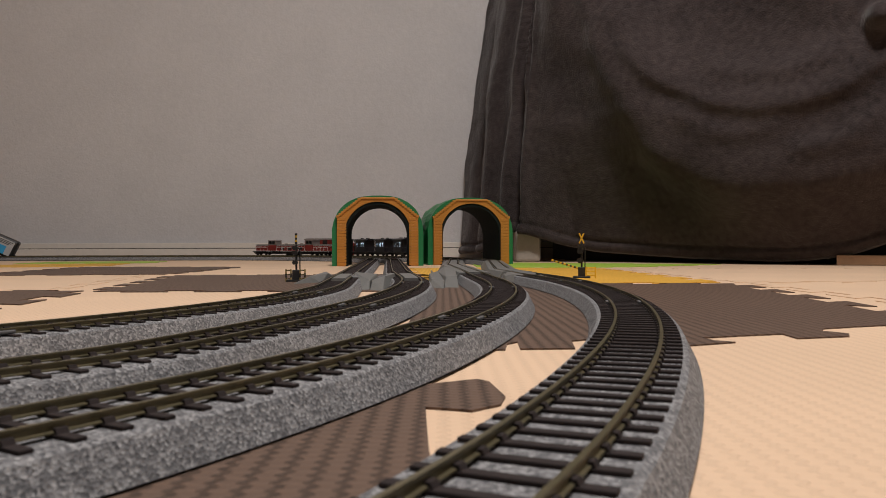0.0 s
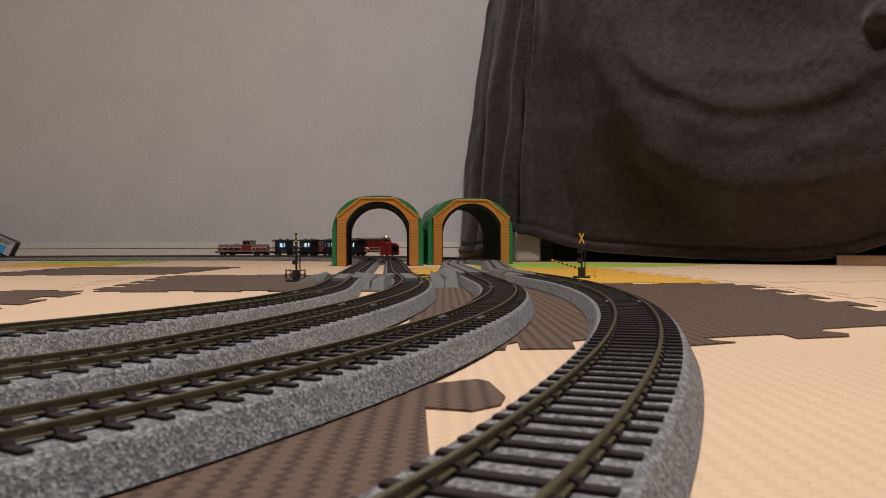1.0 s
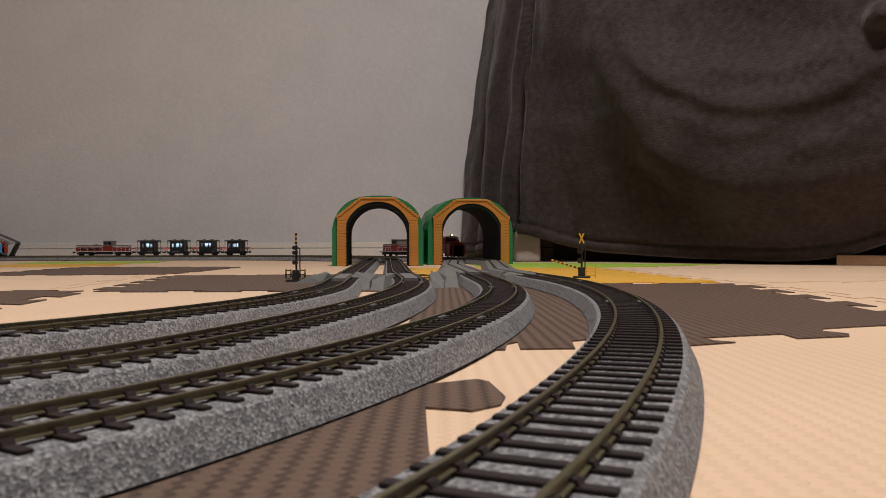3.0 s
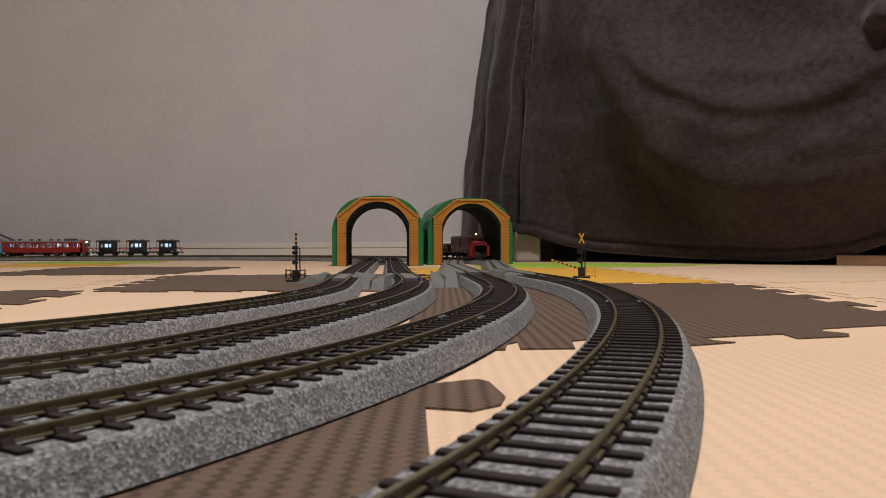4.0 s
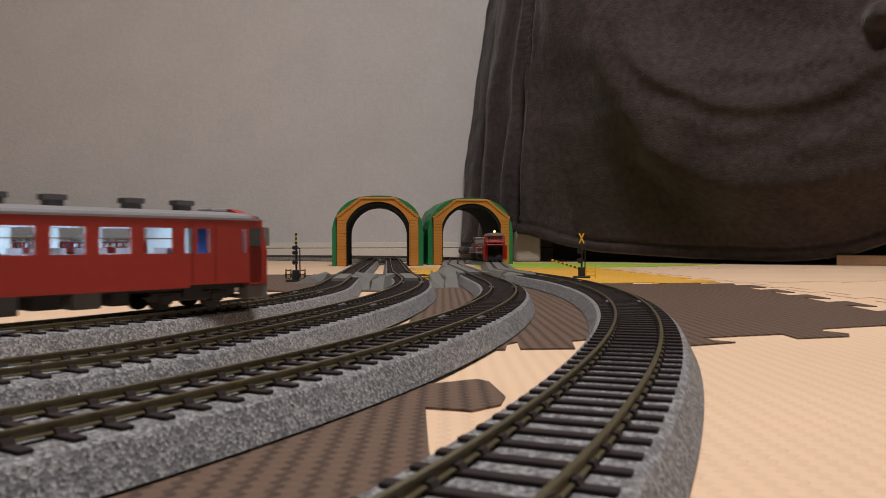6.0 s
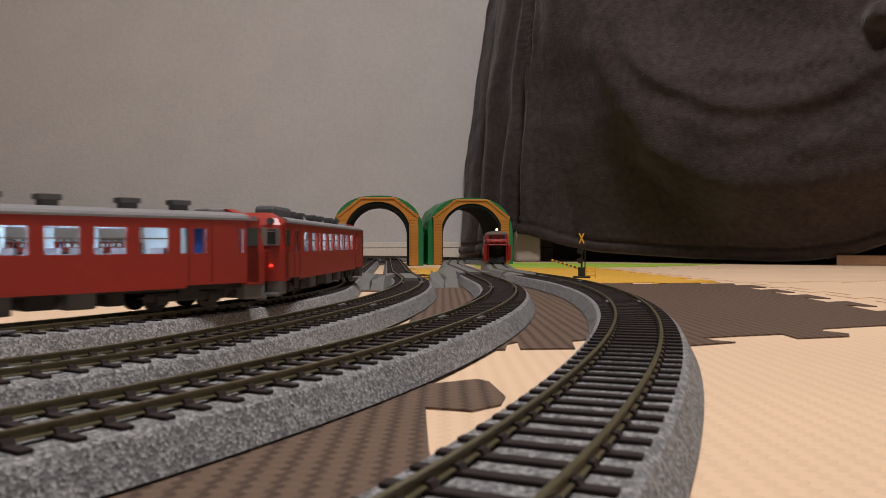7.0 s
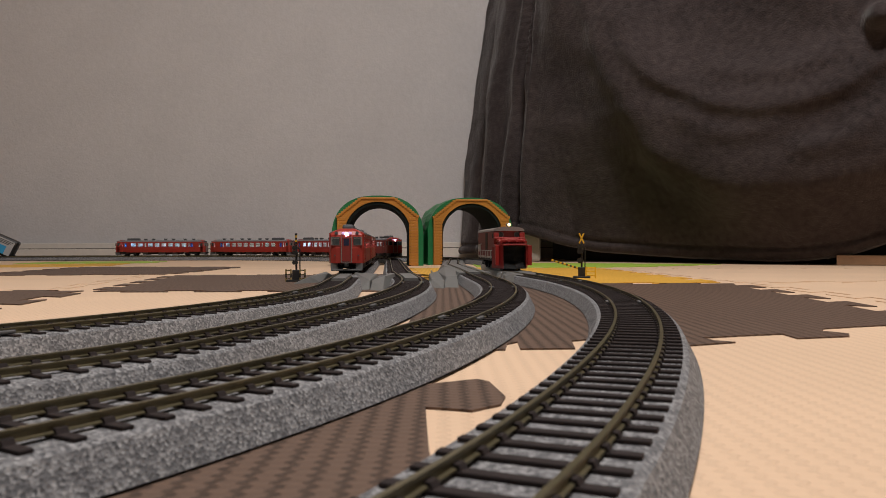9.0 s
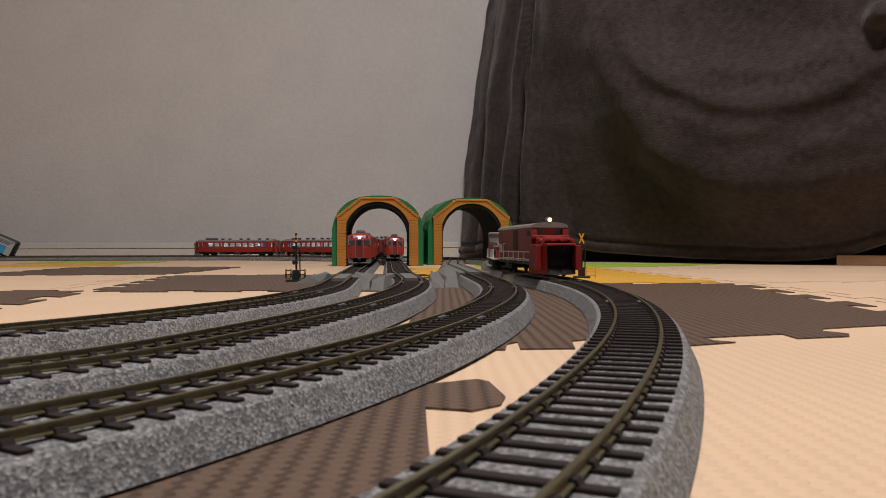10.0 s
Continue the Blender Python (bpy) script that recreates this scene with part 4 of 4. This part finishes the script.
def caboose():
    t = thing("guard_van", "short black model brake van with lit windows", "model train", "model brake vans")
    part("frame", boxes((-0.040, 0.040, -0.0155, 0.0155, 0.0095, 0.0120), bevel=0.0004), CHASSIS, t)
    b = bmesh.new()
    wins = ((-0.0165, -0.0100), (-0.003, 0.006), (0.010, 0.0155))
    for s in (-1, 1):
        y0, y1 = sorted((s * 0.0165, s * 0.0157))
        box(b, -0.021, 0.021, y0, y1, 0.012, 0.0245)
        box(b, -0.021, 0.021, y0, y1, 0.0355, 0.0420)
        e = -0.021
        for a, c in wins:
            box(b, e, a, y0, y1, 0.0245, 0.0355)
            e = c
        box(b, e, 0.021, y0, y1, 0.0245, 0.0355)
        for a, c in wins:
            part("window", boxes((a, c, s * 0.0155 - 0.0002, s * 0.0155 + 0.0002, 0.0245, 0.0355)), GLASS, t).visible_shadow = False
    for x in (-0.021, 0.0202):
        box(b, x, x + 0.0008, -0.0160, 0.0160, 0.012, 0.042)
    part("body", b, CABOOSE, t)
    part("roof", arch_roof(-0.0300, 0.0300, 0.0180, 0.0415, 0.0460), CABOOSE, t)
    for x in (-0.012, 0.012):
        part("roof_vent", boxes((x - 0.004, x + 0.004, -0.003, 0.003, 0.0455, 0.0480), bevel=0.0006), CHASSIS, t)
    part("interior", boxes((-0.020, 0.020, -0.001, 0.001, 0.0125, 0.041)), INTERIOR, t, "pale inner wall")
    part("interior_lamp", boxes((-0.012, 0.012, -0.008, 0.008, 0.0400, 0.0408)), LEDW, t, "small white lamp, lit")
    for s in (-1, 1):
        bm = bmesh.new()
        for y in (-0.0150, -0.005, 0.005, 0.0150):
            rod(bm, (s * 0.0395, y, 0.012), (s * 0.0395, y, 0.0235), 0.0005, 6)
        rod(bm, (s * 0.0395, -0.015, 0.0235), (s * 0.0395, 0.015, 0.0235), 0.0006, 6)
        for y in (-0.015, 0.015):
            rod(bm, (s * 0.0395, y, 0.0235), (s * 0.0215, y, 0.0235), 0.0005, 6)
            rod(bm, (s * 0.0285, y, 0.012), (s * 0.0285, y, 0.0425), 0.0006, 6)
        part("platform_rail", bm, CHASSIS, t)
        bm = bmesh.new()
        rod(bm, (s * 0.0400, 0.0120, 0.0215), (s * 0.0412, 0.0120, 0.0215), 0.0013, 8)
        part("tail_lamp", bm, TAILRED, t, "red tail lamp, lit")
        coupler(t, s * 0.040)
        w = bmesh.new()
        wheelset(w, s * 0.021)
        part("wheelset", w, CHASSIS, t)
    part("spring_gear", boxes((-0.030, 0.030, -0.0135, -0.0115, 0.0055, 0.0098), (-0.030, 0.030, 0.0115, 0.0135, 0.0055, 0.0098)), CHASSIS, t)
    return t


def plow_car():
    """Snow plough unit: tall cab body behind, wedge blades ahead."""
    t = thing("snow_plow_car", "red model snow plough car with a black wedge blade", "model train")
    part("frame", boxes((-0.130, 0.045, -0.0160, 0.0160, 0.0098, 0.0130), bevel=0.0004), CHASSIS, t)
    part("frame_line", boxes((-0.1305, 0.040, -0.0166, 0.0166, 0.0130, 0.0141)), WHITE, t, "white edge line")
    part("cab", boxes((-0.130, 0.018, -0.0168, 0.0168, 0.0141, 0.0455), bevel=0.0010), LOCORED, t)
    part("cab_roof", arch_roof(-0.132, 0.022, 0.0178, 0.0448, 0.0500), LOCOGREY, t, "grey arched roof")
    for s in (-1, 1):
        part("cab_door", boxes((-0.056, -0.038, s * 0.0169 - 0.0003, s * 0.0169 + 0.0003, 0.0230, 0.0435)), CHASSIS, t)
        part("side_line", boxes((-0.130, 0.018, s * 0.0169 - 0.0002, s * 0.0169 + 0.0002, 0.0215, 0.0225)), WHITE, t)
        for x in (0.004, 0.010):
            bm = bmesh.new()
            rod(bm, (x, s * 0.0166, 0.0395), (x, s * 0.0173, 0.0395), 0.0026, 14)
            part("round_window", bm, CHASSIS, t)
        bm = bmesh.new()
        rod(bm, (0.0176, s * 0.0095, 0.0405), (0.0186, s * 0.0095, 0.0405), 0.0036, 16)
        front = part("front_window", bm, CABGLASS, t, "round dark cab front window")
        bm = bmesh.new()
        bmesh.ops.create_circle(bm, segments=20, radius=0.0036, matrix=pose(0.0189, s * 0.0095, 0.0405, 0, 90, 0))
        ring = bm.edges[:]
        grown = bmesh.ops.extrude_edge_only(bm, edges=ring)
        for v in grown["geom"]:
            if isinstance(v, bmesh.types.BMVert):
                v.co.y, v.co.z = s * 0.0095 + (v.co.y - s * 0.0095) * 0.78, 0.0405 + (v.co.z - 0.0405) * 0.78
        bmesh.ops.solidify(bm, geom=bm.faces[:], thickness=0.0006)
        part("window_rim", bm, LOCOGREY, front)
        rail = bmesh.new()
        rod(rail, (-0.128, s * 0.0176, 0.0150), (0.016, s * 0.0176, 0.0150), 0.0004, 6)
        for k in range(7):
            rod(rail, (-0.126 + 0.0235 * k, s * 0.0174, 0.0120), (-0.126 + 0.0235 * k, s * 0.0174, 0.0215), 0.0004, 6)
        part("handrail", rail, WHITE, t, "thin pale handrail")
        bm = bmesh.new()
        for k, (x, z0, z1) in enumerate(((-0.122, 0.0205, 0.030), (-0.112, 0.0205, 0.030))):
            rod(bm, (x, s * 0.0172, z0), (x, s * 0.0172, z1), 0.0006, 6)
        rod(bm, (-0.122, s * 0.0172, 0.030), (-0.112, s * 0.0172, 0.0205), 0.0006, 6)
        rod(bm, (-0.104, s * 0.0172, 0.030), (-0.104, s * 0.0172, 0.0205), 0.0006, 6)
        rod(bm, (-0.104, s * 0.0172, 0.030), (-0.095, s * 0.0172, 0.030), 0.0006, 6)
        part("white_mark", bm, WHITE, t, "white painted stroke marks")
        # side wings
        part("side_wing", hull([(0.014, s * 0.017, 0.012), (0.014, s * 0.017, 0.030), (0.052, s * 0.0205, 0.006), (0.052, s * 0.0205, 0.028), (0.018, s * 0.013, 0.012), (0.050, s * 0.016, 0.006), (0.018, s * 0.013, 0.030), (0.050, s * 0.016, 0.028)]), PLOW, t)
        for z in (0.0315, 0.0350):
            bm = bmesh.new()
            rod(bm, (0.018, s * 0.012, z), (0.050, s * 0.014, z - 0.003), 0.0018, 8)
            part("ram", bm, PLOW, t)
    part("machine_deck", boxes((0.018, 0.048, -0.0150, 0.0150, 0.013, 0.0300), bevel=0.002), PLOW, t)
    part("machine_block", boxes((0.018, 0.036, -0.0095, 0.0095, 0.030, 0.0365), bevel=0.002), PLOW, t)
    part("cross_beam", boxes((0.034, 0.039, -0.0165, 0.0165, 0.0318, 0.0352), (0.022, 0.027, -0.0175, 0.0175, 0.0345, 0.0378), (0.0185, 0.022, -0.0180, -0.0120, 0.030, 0.043), (0.0185, 0.022, 0.0120, 0.0180, 0.030, 0.043), bevel=0.0008), PLOW, t)
    for y in (-0.0130, -0.0045, 0.0045, 0.0130):
        bm = bmesh.new()
        rod(bm, (0.024, y, 0.0300), (0.046, y, 0.0335), 0.0016, 8)
        rod(bm, (0.030, y, 0.0310), (0.038, y, 0.0325), 0.0024, 8)
        part("hydraulic_ram", bm, PLOW, t)
    # the blade: black hollow between red cheeks
    bm = bmesh.new()
    cols = []
    for k in range(9):
        y = -0.0125 + 0.0250 * k / 8
        col = []
        for j in range(7):
            z = 0.0024 + 0.0250 * j / 6
            u = abs(y) / 0.0125
            col.append(bm.verts.new((0.050 + 0.012 * (1 - u) * (1 - 0.75 * math.sin(math.pi * j / 6)) + 0.006 * (j / 6 - 0.5) ** 2 * 4, y, z)))
        cols.append(col)
    for a, b in zip(cols, cols[1:]):
        for j in range(6):
            bm.faces.new((a[j], b[j], b[j + 1], a[j + 1]))
    bmesh.ops.solidify(bm, geom=bm.faces[:], thickness=0.0012)
    part("blade", bm, CHASSIS, t, "black curved plough blade")
    for s in (-1, 1):
        part("blade_cheek", hull([(0.060, s * 0.0126, 0.0024), (0.058, s * 0.0126, 0.0285), (0.024, s * 0.0207, 0.0024), (0.027, s * 0.0207, 0.0262), (0.050, s * 0.0126, 0.0024), (0.049, s * 0.0126, 0.0280), (0.024, s * 0.0170, 0.0024), (0.027, s * 0.0170, 0.0262)]), PLOW, t)
    part("blade_cap", boxes((0.036, 0.060, -0.0132, 0.0132, 0.0278, 0.0300), bevel=0.0008), PLOW, t)
    bm = bmesh.new()
    ball(bm, (0.0215, 0, 0.0520), 0.0019, n=12)
    part("headlight", bm, LAMPWARM, t, "warm lit headlight on the roof")
    bm = bmesh.new()
    rod(bm, (0.014, 0, 0.0520), (0.0210, 0, 0.0520), 0.0026, 12)
    rod(bm, (0.017, 0, 0.0480), (0.017, 0, 0.0520), 0.0012, 8)
    part("lamp_stand", bm, LOCOGREY, t)
    bogie(t, -0.095, 0.022)
    bogie(t, 0.026, 0.022)
    coupler(t, -0.130)
    return t


def build():
    room()
    mats()
    tracks()
    tunnel(pose(-0.128, 1.52, 0, 0, 0, 3.7), "orange brick and green hill toy tunnel over two tracks")
    tunnel(pose(0.0593, 1.60, 0, 0, 0, 9.5), "orange brick and green hill toy tunnel, set askew beside its twin")
    stones()
    signal(pose(-0.163, 0.86, 0, 0, 0, 0), "black and yellow model crossing signal with small fences", False)
    signal(pose(0.1665, 0.93, 0, 0, 0, -14), "yellow model crossing signal with striped barrier and fence", True)
    blanket()
    device()
    for o in list(scene.objects):
        if o.parent is None and o.type == "MESH" and "category" not in o:
            o["category"] = o.name.replace("_", " ")


build()


# ---- trains and their runs ----
def glide(rows, t):
    """Metres along the line at t, through (seconds, metres), smooth in speed."""
    n = len(rows)
    for k in range(n - 1):
        if t <= rows[k + 1][0] or k == n - 2:
            (t0, s0), (t1, s1) = rows[k], rows[k + 1]
            v = (s1 - s0) / (t1 - t0)
            va = v if k == 0 else (s1 - rows[k - 1][1]) / (t1 - rows[k - 1][0])
            vb = v if k == n - 2 else (rows[k + 2][1] - s0) / (rows[k + 2][0] - t0)
            u, h = (t - t0) / (t1 - t0), t1 - t0
            return (2 * u**3 - 3 * u**2 + 1) * s0 + (u**3 - 2 * u**2 + u) * h * va + (3 * u**2 - 2 * u**3) * s1 + (u**3 - u**2) * h * vb


def on_line(line, s, half, flip):
    """Pose of a vehicle whose middle is at s: it stands on its two pivots."""
    a, _ = line.at(s - half)
    b, _ = line.at(s + half)
    d = (b - a) if not flip else (a - b)
    m = (a + b) / 2
    return Matrix.Translation((m.x, m.y, RAIL_TOP)) @ Matrix.Rotation(math.atan2(d.y, d.x), 4, "Z")


def run(line, cars, rows):
    """cars: (thing, metres from the train's mark to the middle, half pivot distance, flipped)."""
    for ob, off, half, flip in cars:
        walk(ob, [(k * 0.25, on_line(line, glide(rows, k * 0.25) + off, half, flip)) for k in range(41)])


kiha = railcar()
kihas = [kiha] + [copy_thing(kiha, Matrix.Identity(4)) for _ in range(5)]
for k, car in enumerate(kihas):
    for o in car.children_recursive:
        lamp_off = (o.name.startswith("tail_lamp") and k != 1) or (o.name.startswith("headlight") and 2 <= k < 5) or (o.name.startswith("destination") and 1 <= k < 5)
        if lamp_off:
            o.material_slots[0].link = "OBJECT"
            o.material_slots[0].material = VENT
loco_d = hood_loco("shunting_locomotive", "red and grey model diesel locomotive leading black brake vans", False)
loco_c = hood_loco("diesel_locomotive", "red and grey model diesel locomotive behind a snow plough", True)
van = caboose()
vans = [van] + [copy_thing(van, Matrix.Identity(4)) for _ in range(3)]
plow = plow_car()


def motions():
    # two railcars leaving on the innermost line; mark: the rear end
    run(LINES[0], [(kihas[0], -0.135, 0.088, True), (kihas[1], -0.405, 0.088, True)], [(0, 5.996), (5.6, 4.356), (6.8, 4.029), (7.2, 3.922), (7.6, 3.800), (8.0, 3.690), (8.5, 3.488), (9.0, 3.31), (10.0, 3.0)])
    # railcars along the wall, coming round on the second line; mark: the rear end
    run(LINES[1], [(k, 0.137 + 0.275 * i, 0.088, i % 2 == 1) for i, k in enumerate(kihas[2:])], [(0, -0.725), (4.6, 0.31), (5.6, 0.535), (7.6, 1.025), (8.0, 1.117), (9.0, 1.347), (10.0, 1.575)])
    # locomotive and four brake vans on the third line; mark: the leading end
    run(LINES[2], [(loco_d, 0.090, 0.055, True)] + [(v, 0.226 + 0.0895 * i, 0.021, False) for i, v in enumerate(vans)], [(0, 1.845), (1.0, 1.623), (2.5, 1.30), (4.4, 0.896), (10.0, -0.30)])
    # snow plough and locomotive on the outermost line; mark: the leading end
    run(LINES[3], [(plow, -0.066, 0.030, False), (loco_c, -0.290, 0.055, False)], [(0, 2.112), (2.5, 2.515), (4.6, 2.858), (5.5, 3.005), (7.0, 3.236), (8.0, 3.386), (9.0, 3.532), (9.5, 3.619), (10.0, 3.705)])


motions()
